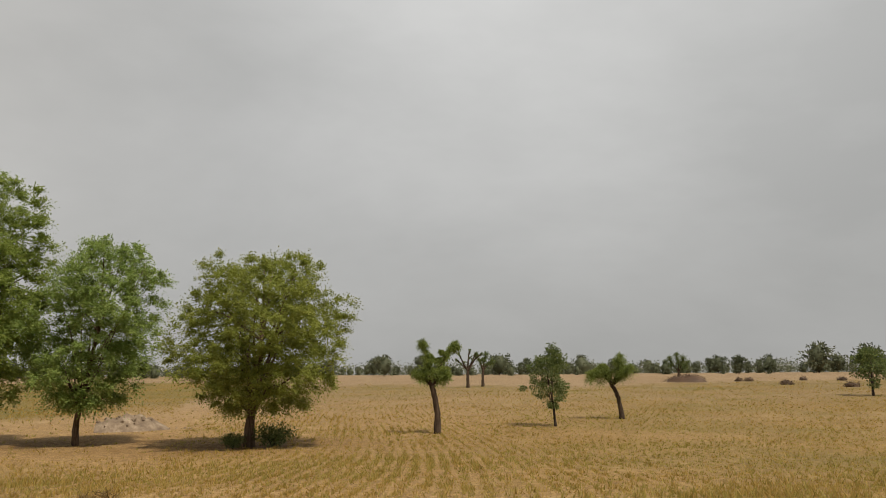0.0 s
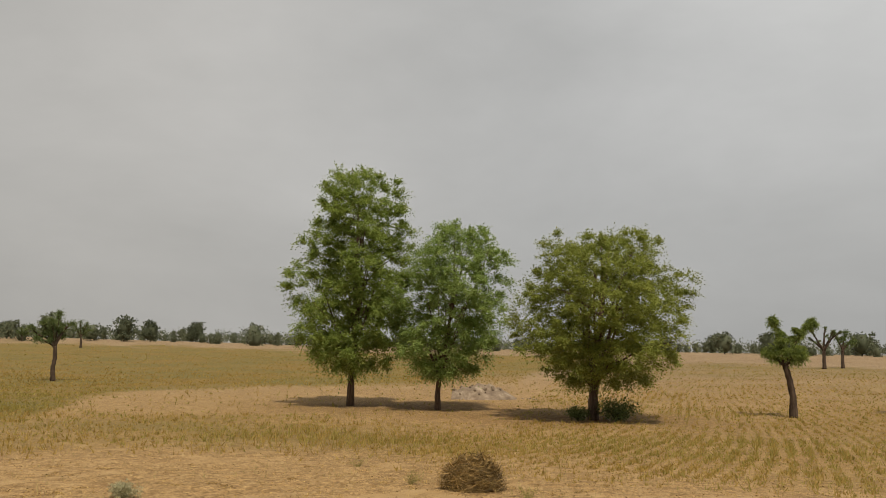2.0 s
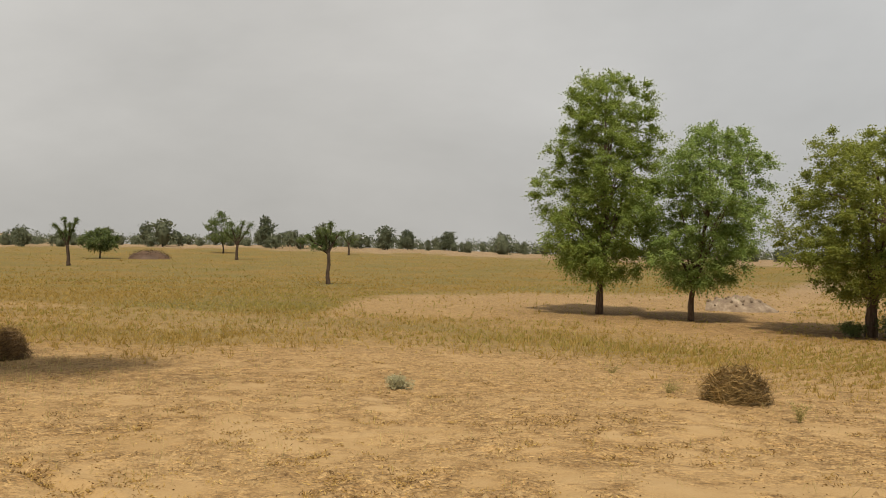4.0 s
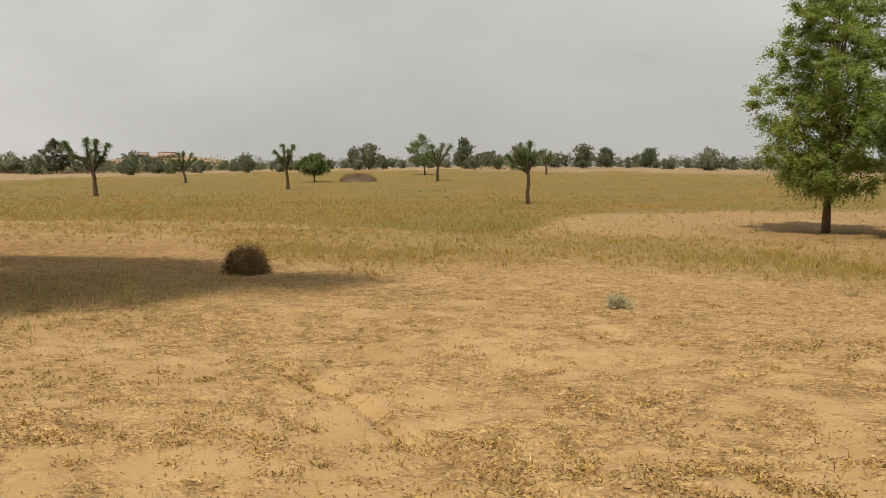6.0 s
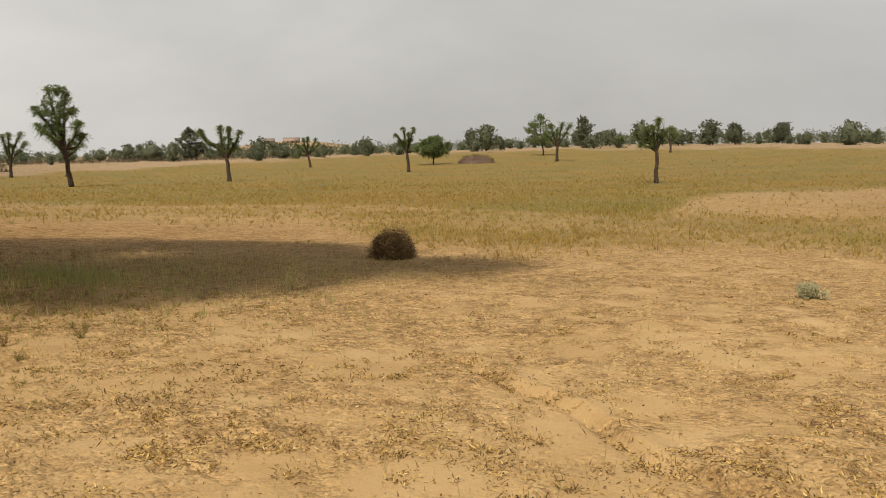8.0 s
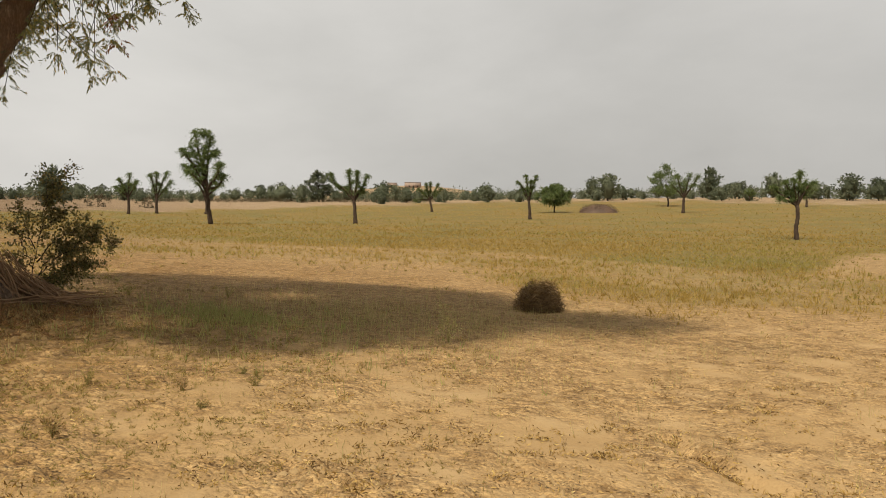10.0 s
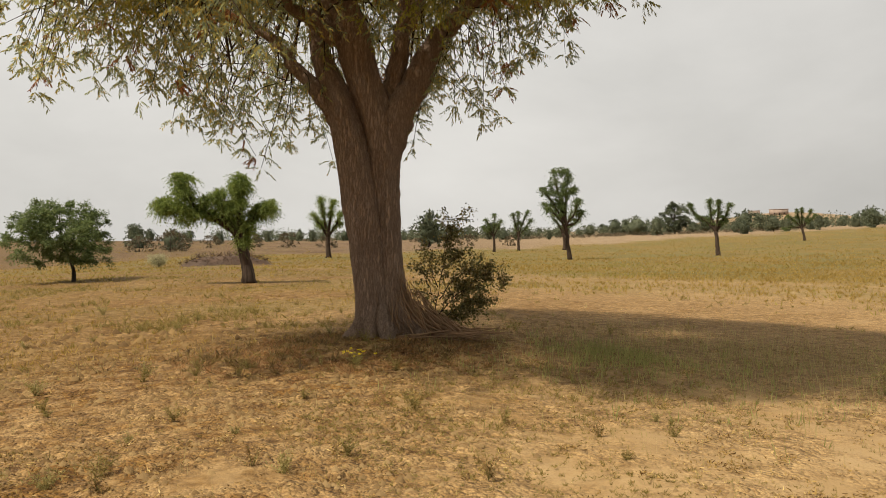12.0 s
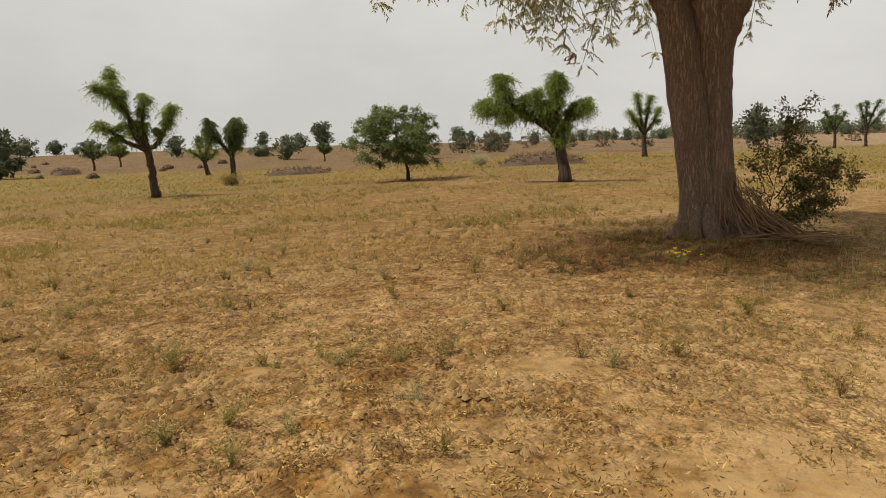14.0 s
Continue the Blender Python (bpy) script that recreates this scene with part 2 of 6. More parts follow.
# ---- mesh helpers ----
def rnd(seed):
    return np.random.default_rng(seed)


class Bag:
    """Points and faces gathered for one mesh."""

    def __init__(self):
        self.v, self.f, self.n = [], [], 0

    def add(self, v, f):
        v, f = np.asarray(v, np.float32), np.asarray(f, np.int32)
        self.v.append(v)
        self.f.append(f + self.n)
        self.n += len(v)
        return self


def mesh_object(name, bag, mat, parent=None, smooth=False, label=""):
    me = bpy.data.meshes.new(name)
    v = np.vstack(bag.v)
    sizes = [(f.shape[1], f) for f in bag.f]
    loops = np.concatenate([f.ravel() for _, f in sizes])
    counts = np.concatenate([np.full(len(f), k, np.int32) for k, f in sizes])
    me.vertices.add(len(v))
    me.vertices.foreach_set("co", v.ravel())
    me.loops.add(len(loops))
    me.loops.foreach_set("vertex_index", loops.astype(np.int32))
    me.polygons.add(len(counts))
    me.polygons.foreach_set("loop_start", np.concatenate([[0], np.cumsum(counts)[:-1]]).astype(np.int32))
    me.polygons.foreach_set("loop_total", counts)
    if smooth:
        me.polygons.foreach_set("use_smooth", np.ones(len(counts), bool))
    me.materials.append(mat)
    me.update(calc_edges=True)
    me.validate()
    ob = new(name, me)
    if parent:
        ob.parent = parent
    if label:
        ob["label"] = label
    return ob


def smooth_line(points, steps=5):
    """A Catmull-Rom line through points."""
    p = np.asarray(points, float)
    p = np.vstack([2 * p[0] - p[1], p, 2 * p[-1] - p[-2]])
    out = []
    for i in range(1, len(p) - 2):
        for k in range(steps):
            t = k / steps
            out.append(0.5 * (2 * p[i] + (p[i + 1] - p[i - 1]) * t + (2 * p[i - 1] - 5 * p[i] + 4 * p[i + 1] - p[i + 2]) * t * t
                              + (3 * p[i] - p[i - 1] - 3 * p[i + 1] + p[i + 2]) * t ** 3))
    out.append(p[-2])
    return np.array(out)


def tube(bag, line, radii, sides=8, rough=0.0, rng=None):
    """A closed limb along a line, with its own radius at each point."""
    line = np.asarray(line, float)
    n = len(line)
    radii = np.interp(np.linspace(0, 1, n), np.linspace(0, 1, len(radii)), radii)
    d = np.gradient(line, axis=0)
    d /= np.linalg.norm(d, axis=1, keepdims=True) + 1e-9
    ref = np.where(np.abs(d[:, 2:]) < 0.9, np.array([[0, 0, 1.0]]), np.array([[1.0, 0, 0]]))
    if np.abs(d[:, 2]).mean() > 0.6:
        ref = np.tile([[1.0, 0.13, 0]], (n, 1))
    a = np.cross(d, ref)
    a /= np.linalg.norm(a, axis=1, keepdims=True) + 1e-9
    b = np.cross(d, a)
    th = np.arange(sides) * 2 * math.pi / sides
    r = np.tile(radii[:, None], (1, sides))
    if rough and rng is not None:
        r = r * (1 + rough * rng.normal(size=(n, sides)))
    v = line[:, None] + r[..., None] * (np.cos(th)[None, :, None] * a[:, None] + np.sin(th)[None, :, None] * b[:, None])
    v = np.vstack([v.reshape(-1, 3), line[:1], line[-1:]])
    i, j = np.meshgrid(np.arange(n - 1), np.arange(sides), indexing="ij")
    q = np.stack([i * sides + j, i * sides + (j + 1) % sides, (i + 1) * sides + (j + 1) % sides, (i + 1) * sides + j], -1).reshape(-1, 4)
    k = np.arange(sides)
    c0 = np.stack([(k + 1) % sides, k, np.full(sides, n * sides)], -1)
    c1 = np.stack([(n - 1) * sides + k, (n - 1) * sides + (k + 1) % sides, np.full(sides, n * sides + 1)], -1)
    base = bag.n
    bag.add(v, q)
    bag.f += [c0 + base, c1 + base]
    return bag


def leaves(bag, at, along, length, width, rng, fold=0.15, simple=False):
    """One pointed leaf, of four corners or (simple) three, at each place, reaching along its direction."""
    at, along = np.asarray(at, float), np.asarray(along, float)
    n = len(at)
    along = along / (np.linalg.norm(along, axis=1, keepdims=True) + 1e-9)
    side = np.cross(along, rng.normal(size=(n, 3)))
    side /= np.linalg.norm(side, axis=1, keepdims=True) + 1e-9
    up = np.cross(side, along)
    L = np.broadcast_to(length, n)[:, None] * rng.uniform(0.7, 1.3, (n, 1))
    W = np.broadcast_to(width, n)[:, None] * rng.uniform(0.7, 1.3, (n, 1))
    mid = at + along * L * 0.45
    if simple:
        v = np.stack([at + side * W * 0.6, at + along * L, at - side * W * 0.6 + up * fold * W], 1).reshape(-1, 3)
        return bag.add(v, np.arange(3 * n).reshape(-1, 3))
    v = np.stack([at, mid + side * W / 2 + up * fold * W, at + along * L, mid - side * W / 2 + up * fold * W], 1).reshape(-1, 3)
    f = np.arange(4 * n).reshape(-1, 4)
    return bag.add(v, f)


def clumps(bag, centres, spread, per, length, width, rng, droop=0.3, flat=0.75, outward=None, simple=False):
    """Tufts of leaves round centres; outward: the middle of the crown, away from which they point."""
    c = np.repeat(np.asarray(centres, float), per, axis=0)
    s = np.repeat(np.broadcast_to(spread, len(centres)), per)[:, None]
    off = np.clip(rng.normal(size=c.shape), -1.5, 1.5) * s * np.array([1, 1, flat]) * 0.6
    d = off / (np.linalg.norm(off, axis=1, keepdims=True) + 1e-9) + rng.normal(size=c.shape) * 0.7
    if outward is not None:
        o = c - outward
        d += 0.8 * o / (np.linalg.norm(o, axis=1, keepdims=True) + 1e-9)
    d[:, 2] -= droop
    return leaves(bag, c + off, d, length, width, rng, 0.15, simple)


def fbm(x, y, scale, seed=0, octaves=3):
    """Smooth value noise in -1..1 over arrays x, y; scale: metres across a bump."""
    total, amp, norm = 0.0, 1.0, 0.0
    for o in range(octaves):
        u, v = np.asarray(x, float) / scale + 17.3 * (seed + o), np.asarray(y, float) / scale - 9.1 * (seed + o)
        i, j = np.floor(u).astype(np.int64), np.floor(v).astype(np.int64)
        a, b = u - i, v - j
        a, b = a * a * (3 - 2 * a), b * b * (3 - 2 * b)

        def h(p, q):
            k = (p * 374761393 + q * 668265263 + (seed + o) * 974634777) & 0x7FFFFFFF
            k = ((k ^ (k >> 13)) * 1274126177) & 0x7FFFFFFF
            return ((k ^ (k >> 16)) & 0xFFFF) / 32767.5 - 1
        total = total + amp * ((h(i, j) * (1 - a) + h(i + 1, j) * a) * (1 - b) + (h(i, j + 1) * (1 - a) + h(i + 1, j + 1) * a) * b)
        norm += amp
        amp, scale = amp * 0.5, scale * 0.5
    return total / norm


def thing(name, x, y, label, category, group="", turn=0.0, sink=0.0):
    """An Empty on the ground at x, y, the base of a thing made of parts."""
    ob = new(name)
    ob.empty_display_size = 0.2
    ob.location, ob.rotation_euler = (x, y, float(land(x, y)) - sink), (0, 0, turn)
    return tagged(ob, label, category, group)


def facing(x, y):
    """The turn that lays a thing's own x axis across the view from the walk, its y axis pointing away."""
    return math.atan2(y - 0.0, x + 2.0) - math.pi / 2

# ---- lie of the land ----
# height of the ground above the datum, by bearing (degrees from +y towards -x) and range
RANGES = [5, 10, 15, 20, 30, 45, 70, 100, 150, 220, 300, 420]
LIE = {
    -40: [-.15, -.38, -.66, -.95, -1.4, -1.5, -1.3, -.4, .3, 1.0, 1.8, 2.2],
    0: [-.34, -.6, -.88, -1.12, -1.5, -1.75, -2.0, -2.0, -1.2, 0, 1.2, 1.6],
    20: [-.36, -.62, -.9, -1.06, -1.4, -1.75, -2.1, -2.4, -2.0, -.9, 2.8, 3.3],
    45: [-.32, -.54, -.8, -1.0, -1.3, -1.6, -2.0, -2.3, -2.8, -2.4, -.6, -.4],
    65: [-.24, -.34, -.42, -.5, -.75, -1.1, -1.6, -2.0, -2.3, -2.2, -1.2, -1.0],
    80: [-.18, -.28, -.34, -.4, -.46, -.47, -.55, -.5, -.3, .2, .8, 1.2],
    105: [-.12, -.26, -.38, -.46, -.56, -.66, -.8, -.6, .3, 2.2, 4.7, 5.6],
}
CX, CY = -2.0, 0.0
def lie_grid():
    az = np.arange(-180, 180, 3.0)
    lr = np.linspace(math.log(1.0), math.log(3000), 160)
    keys = sorted(LIE)
    rows = np.array([np.interp(lr, np.log([1.0] + RANGES), [0] + LIE[k]) for k in keys])
    ka = np.array(keys + [keys[0] + 360.0])
    rows = np.vstack([rows, rows[:1]])
    out = np.array([[np.interp((a - keys[0]) % 360 + keys[0], ka, rows[:, j]) for j in range(len(lr))] for a in az])
    for _ in range(2):
        out = (np.roll(out, 1, 0) + 2 * out + np.roll(out, -1, 0)) / 4
        pad = np.pad(out, ((0, 0), (2, 2)), mode="edge")
        out = (pad[:, :-4] + pad[:, 1:-3] + pad[:, 2:-2] + pad[:, 3:-1] + pad[:, 4:]) / 5
    return az, lr, out
AZ, LR, GRID = lie_grid()
def lie(x, y):
    """The smooth height of the ground at arrays or numbers x, y."""
    dx, dy = np.asarray(x, float) - CX, np.asarray(y, float) - CY
    a = (np.degrees(np.arctan2(-dx, dy)) + 180) / 3.0
    r = (np.log(np.maximum(np.hypot(dx, dy), 1.0)) - LR[0]) / (LR[1] - LR[0])
    i, j = np.floor(a).astype(int), np.minimum(np.floor(r).astype(int), len(LR) - 2)
    fa, fr = a - i, np.minimum(r - j, 1.0)
    i0, i1 = i % len(AZ), (i + 1) % len(AZ)
    return ((GRID[i0, j] * (1 - fr) + GRID[i0, j + 1] * fr) * (1 - fa)
            + (GRID[i1, j] * (1 - fr) + GRID[i1, j + 1] * fr) * fa)


def blob(x, y, cx, cy, rx, ry=None):
    return np.exp(-(((x - cx) / rx) ** 2 + ((y - cy) / (ry or rx)) ** 2))


TREE = (-15.6, 4.05)      # foot of the big neem


def land(x, y):
    """The ground with its small mounds."""
    x, y = np.asarray(x, float), np.asarray(y, float)
    z = lie(x, y) + 0.2 * blob(x, y, *TREE, 1.5) + 13.5 * blob(x, y, -558, 575, 80)   # a far dune with houses on it
    r = np.hypot(x - CX, y - CY)
    z = z + 0.05 * fbm(x, y, 3.5, 3) * np.clip(r / 6, 0.3, 1.0) + 0.25 * fbm(x, y, 40, 5) * np.clip((r - 60) / 60, 0, 1)
    return z


def polar(x, y):
    dx, dy = np.asarray(x, float) - CX, np.asarray(y, float) - CY
    return np.degrees(np.arctan2(-dx, dy)), np.hypot(dx, dy)


def ease(x, a, b):
    t = np.clip((x - a) / (b - a), 0, 1)
    return t * t * (3 - 2 * t)


def cover(x, y):
    """How densely crop stands at x, y (0 to 1)."""
    a, r = polar(x, y)
    w = 1 + 0.13 * fbm(x, y, 9, 11) + 0.05 * fbm(x, y, 2.2, 13)
    q = r * w
    patch = 0.5 + 0.5 * fbm(x, y, 5, 21)
    # ripe field
    inner = np.interp(a, [-20, -14, -6, 2, 6, 12, 15, 18, 30, 42, 54, 64, 80, 92, 105, 120], [200, 80, 70, 73, 68, 64, 50, 33, 39, 46, 45, 51, 46, 44, 37, 34])
    outer = np.interp(a, [-20, 0, 7, 17, 25, 36, 42, 48, 53, 60, 75, 97, 103, 112, 120], [185, 215, 245, 258, 275, 285, 265, 265, 230, 200, 125, 88, 100, 122, 140])
    ripe = ease(q, inner * 0.84, inner * 1.14) * (1 - ease(q, outer * 0.95, outer * 1.04))
    # thin belt nearer the walk
    b0 = np.interp(a, [-60, -30, -16, -8, -1, 8, 14, 26, 36, 42, 54, 64, 80, 120], [15, 16, 15.6, 19, 21, 21.5, 20.8, 18.5, 22, 33, 38, 34, 15, 11])
    b1 = np.interp(a, [-30, -18, -15, -8, -1, 5, 11, 15, 18, 30, 120], [165, 120, 31, 31, 34, 35.5, 37.5, 42, 40, 42, 50])
    belt = ease(q, b0 * 0.82, b0 * 1.25) * (1 - ease(q, b1 * 0.88, b1 * 1.1))
    far = np.interp(a, [-59, -50, -43, -37, -33, -27], [190, 146, 118, 126, 136, 157])
    belt = belt * np.where(a < -18, 1 - ease(q, far * 0.94, far * 1.05), 1)
    thin = np.interp(a, [-30, -16, 0, 40, 70, 85], [0.6, 0.55, 0.55, 0.55, 0.55, 0.5])
    # last year's plants on the bare tongue before the large trees
    stray = 0.07 * ease(q, 30, 36) * np.where((a < 18) & (a > -16), 1, 0) + 0.3 * patch * ease(a, 72, 84) * ease(r, 60, 90)
    side = ease(a, 62, 80) * (1 - ease(r, 40, 58))
    ripe = ripe * (1 - 0.55 * side)
    streak = ease(a, 58, 72) * (1 - ease(r, 60, 100))
    band = ease(fbm(x, y * 0.28, 4.5, 23), -0.35, 0.3)
    d = np.maximum(ripe * (0.62 + 0.4 * patch), belt * thin * (0.35 - 0.05 * side + 1.3 * patch ** (1.5 + 0.5 * side)))
    d = np.maximum(d, 0.8 * blob(x, y, 18, 37, 5, 2.5))
    d = d * (1 - streak * (1 - band) * 0.85)
    bare = np.clip(blob(x, y, 4, 42, 9, 4) + blob(x, y, 11, 35, 5, 3), 0, 1)
    return np.clip(np.maximum(d * (1 - bare), stray), 0, 1) * (1 - ease(np.abs(a), 130, 178))


def rough(x, y):
    """How much red-brown soil with leaf litter shows, tree shade painted in too."""
    a, r = polar(x, y)
    grain = fbm(x, y, 6, 51)
    side = 1.2 * ease(a, 52, 80) * (0.66 + 0.4 * grain) * (0.68 + 0.55 * ease(a, 72, 100) + 0.5 * ease(a, 98, 114)) * np.interp(r, [0.5, 3, 4, 9, 16, 30, 60, 90], [0, 0.6, 0.68, 0.86, 1.12, 1.35, 1.4, 1.6])
    side = (side + (1 - ease(a, -14, 8)) * (0.08 + 0.2 * grain)) * (1 - ease(np.abs(a), 128, 178))
    # patches by neem, row trees and field trees also put shade into the colour
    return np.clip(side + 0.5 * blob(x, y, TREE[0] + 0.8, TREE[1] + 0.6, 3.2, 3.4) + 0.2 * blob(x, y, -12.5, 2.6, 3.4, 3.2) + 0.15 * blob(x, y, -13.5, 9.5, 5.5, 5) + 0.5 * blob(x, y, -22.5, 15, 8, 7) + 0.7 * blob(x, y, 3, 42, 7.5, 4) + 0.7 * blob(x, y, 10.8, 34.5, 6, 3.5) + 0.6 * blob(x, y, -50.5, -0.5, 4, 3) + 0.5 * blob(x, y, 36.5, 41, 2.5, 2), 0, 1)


def crumbs(x, y):
    """How crumbly the soil lies (1), against smooth blown sand (0)."""
    a, r = polar(x, y)
    bias = np.interp(r, [3, 5, 8, 13, 22, 60], [-0.28, -0.14, 0.12, 0.32, 0.36, 0.28]) + 0.34 * rough(x, y) * np.interp(r, [3, 7], [0.6, 1])
    return ease(0.45 * fbm(x, y, 1.1, 37, 3) + 0.55 * fbm(x, y, 0.36, 38, 2) + bias, -0.35, 0.4)


def furrow(x, y):
    """Distance along and across the old plough line in the sand."""
    s = ((x + 5.2) * 2.93 + (y - 5.95) * -2.04) / 3.57
    t = ((x + 5.2) * 2.04 + (y - 5.95) * 2.93) / 3.57 + 0.06 * np.sin(3 * s)
    return s, t


def relief(x, y, r):
    """Clods, crumbs and the plough line, near the walk."""
    near = np.clip((26 - r) / 18, 0, 1)
    bed = crumbs(x, y)
    clod = bed * (1 + 0.7 * rough(x, y)) * (0.032 * np.maximum(fbm(x, y, 0.26, 31, 2), -0.1) + 0.035 * np.maximum(fbm(x, y, 0.12, 39, 2), -0.1) * np.clip((8.5 - r) / 3, 0, 1)) * np.clip((20 - r) / 6, 0, 1) + 0.025 * bed * np.maximum(fbm(x, y, 0.45, 43, 2), -0.1) * np.clip((26 - r) / 8, 0, 1) + 0.028 * fbm(x, y, 0.8, 33, 2)
    s, t = furrow(x, y)
    clod = clod + (0.03 * np.exp(-((t - 0.13) / 0.1) ** 2) - 0.05 * np.exp(-(t / 0.07) ** 2)) * np.where((s > -0.3) & (s < 4.2), 1, 0)
    return clod * near + 0.03 * fbm(x, y, 1.7, 35, 2) * np.clip((60 - r) / 40, 0, 1)


def ground_mesh():
    """One sheet in rings round the walk, twice as fine in its inner part."""
    rings = [0.4]
    while rings[-1] < 2600:
        r = rings[-1]
        rings.append(r + (0.1 if r < 2.4 else 0.035 if r < 5 else 0.009 * r if r < 16 else 0.016 * r if r < 60 else min(0.03 * r, 70)))
    rings = np.array(rings)
    inner, outer = rings[rings < 16], rings[rings >= 16]
    wide = np.concatenate([np.arange(-66, 128, 0.5), np.arange(128, 294, 5.0)])
    ends = np.append(wide, wide[0] + 360)
    fine = np.stack([wide, (ends[:-1] + ends[1:]) / 2], 1).ravel()
    bag, all_v = Bag(), []
    for radii, az in ((inner, fine), (outer, wide)):
        rr, aa = np.meshgrid(radii, np.radians(az), indexing="ij")
        x, y = CX - rr * np.sin(aa), CY + rr * np.cos(aa)
        v = np.stack([x, y, land(x, y) + relief(x, y, rr)], -1).reshape(-1, 3)
        n, m = rr.shape
        i, j = np.meshgrid(np.arange(n - 1), np.arange(m), indexing="ij")
        bag.add(v, np.stack([i * m + j, (i + 1) * m + j, (i + 1) * m + (j + 1) % m, i * m + (j + 1) % m], -1).reshape(-1, 4))
        all_v.append(v)
    # seam between the two parts, and the middle
    m, w = len(fine), len(wide)
    i0, o0 = (len(inner) - 1) * m, len(inner) * m
    k = np.arange(w)
    p0, p1, p2, q0, q1 = i0 + 2 * k, i0 + 2 * k + 1, i0 + (2 * k + 2) % m, o0 + k, o0 + (k + 1) % w
    for tri in ((p0, q0, p1), (p1, q1, p2), (p1, q0, q1)):
        bag.f.append(np.stack(tri, -1))
    centre = bag.n
    bag.add(np.array([[CX, CY, float(land(CX, CY))]]), np.zeros((0, 3), int))
    k = np.arange(m)
    bag.f.append(np.stack([k, (k + 1) % m, np.full(m, centre)], -1))
    return bag, np.vstack(all_v)


def ground_material():
    m, nt, b = material("dry_field_soil", 0.97)
    geo = nt.nodes.new("ShaderNodeNewGeometry")
    P = geo.outputs["Position"]

    def attribute(name):
        n = nt.nodes.new("ShaderNodeAttribute")
        n.attribute_name = name
        return n.outputs["Fac"]

    def cells(scale, vector):
        n = nt.nodes.new("ShaderNodeTexVoronoi")
        n.inputs["Scale"].default_value, n.inputs["Randomness"].default_value = scale, 1.0
        nt.links.new(vector, n.inputs["Vector"])
        return n

    def ramped(source, stops):
        n = ramp_node(nt, stops)
        nt.links.new(source, n.inputs[0])
        return n.outputs[0]

    crumb, soil_and_shade, far_tone, litter_here = attribute("crumb"), attribute("soil_and_shade"), attribute("far_tone"), attribute("crop_litter")
    big, mid, fine, grit = noise_node(nt, 0.16, 4.0, 0.6, P), noise_node(nt, 1.1, 4.0, 0.6, P), noise_node(nt, 7.0, 4.0, 0.6, P), noise_node(nt, 45.0, 3.0, 0.65, P)
    warp = nt.nodes.new("ShaderNodeVectorMath")
    warp.operation = "MULTIPLY_ADD"
    nt.links.new(fine.outputs[1], warp.inputs[0])
    warp.inputs[1].default_value = (0.03, 0.03, 0.03)
    nt.links.new(P, warp.inputs[2])
    lump, small = cells(18.0, warp.outputs[0]), cells(46.0, warp.outputs[0])
    # pale sand, browner where it is crumbly
    sand = ramped(mid.outputs[0], [(0.35, SAND[0]), (0.52, SAND[1]), (0.68, SAND[2])])
    c = mix_node(nt, sand, (0.282, 0.180, 0.078), mix_node(nt, (0, 0, 0), big.outputs[0], 0.5))
    soil = ramped(fine.outputs[0], [(0.34, (0.243, 0.146, 0.057)), (0.5, (0.337, 0.215, 0.091)), (0.66, (0.391, 0.264, 0.121))])
    c = mix_node(nt, c, soil, mix_node(nt, (0, 0, 0), crumb, 0.75))
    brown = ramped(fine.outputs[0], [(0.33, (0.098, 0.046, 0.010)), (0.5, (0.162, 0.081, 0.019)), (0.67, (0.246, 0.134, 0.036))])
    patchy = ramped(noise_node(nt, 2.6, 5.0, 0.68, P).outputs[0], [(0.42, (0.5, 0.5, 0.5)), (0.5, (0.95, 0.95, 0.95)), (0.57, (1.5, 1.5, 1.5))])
    # brown soil, and the painted tree shade that shares its mask
    c = mix_node(nt, c, brown, mix_node(nt, soil_and_shade, patchy, 1.0, "MULTIPLY"))
    pale = mix_node(nt, (0.266, 0.194, 0.119), (0.088, 0.05, 0.029), soil_and_shade)
    # soil colour moves to this tone with range from the walk
    c = mix_node(nt, c, pale, far_tone)
    # handfuls of darker and paler crumbs
    c = mix_node(nt, c, ramped(noise_node(nt, 4.2, 4.0, 0.7, P).outputs[0], [(0.4, (0.74, 0.70, 0.66)), (0.5, (1.0, 1.0, 1.0)), (0.6, (1.15, 1.14, 1.12))]), crumb, "MULTIPLY")
    # each crumb its own tone
    tone = ramped(small.outputs["Color"], [(0.15, (0.62, 0.57, 0.52)), (0.5, (1.0, 1.0, 1.0)), (0.85, (1.25, 1.23, 1.2))])
    c = mix_node(nt, c, tone, mix_node(nt, (0, 0, 0), crumb, 0.7), "MULTIPLY")
    tone = ramped(lump.outputs["Color"], [(0.1, (0.6, 0.55, 0.5)), (0.45, (1.0, 1.0, 1.0)), (0.9, (1.2, 1.19, 1.17))])
    c = mix_node(nt, c, tone, mix_node(nt, (0, 0, 0), crumb, 0.7), "MULTIPLY")
    grain = ramped(grit.outputs[0], [(0.34, (0.6, 0.55, 0.5)), (0.48, (1.0, 1.0, 1.0)), (0.66, (1.12, 1.12, 1.11))])
    c = mix_node(nt, c, grain, mix_node(nt, (0.25, 0.25, 0.25), (0.8, 0.8, 0.8), crumb), "MULTIPLY")
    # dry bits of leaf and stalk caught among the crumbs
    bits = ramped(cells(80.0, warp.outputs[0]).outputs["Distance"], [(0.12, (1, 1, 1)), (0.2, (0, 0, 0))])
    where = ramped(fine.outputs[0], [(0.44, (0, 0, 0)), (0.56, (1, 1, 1))])
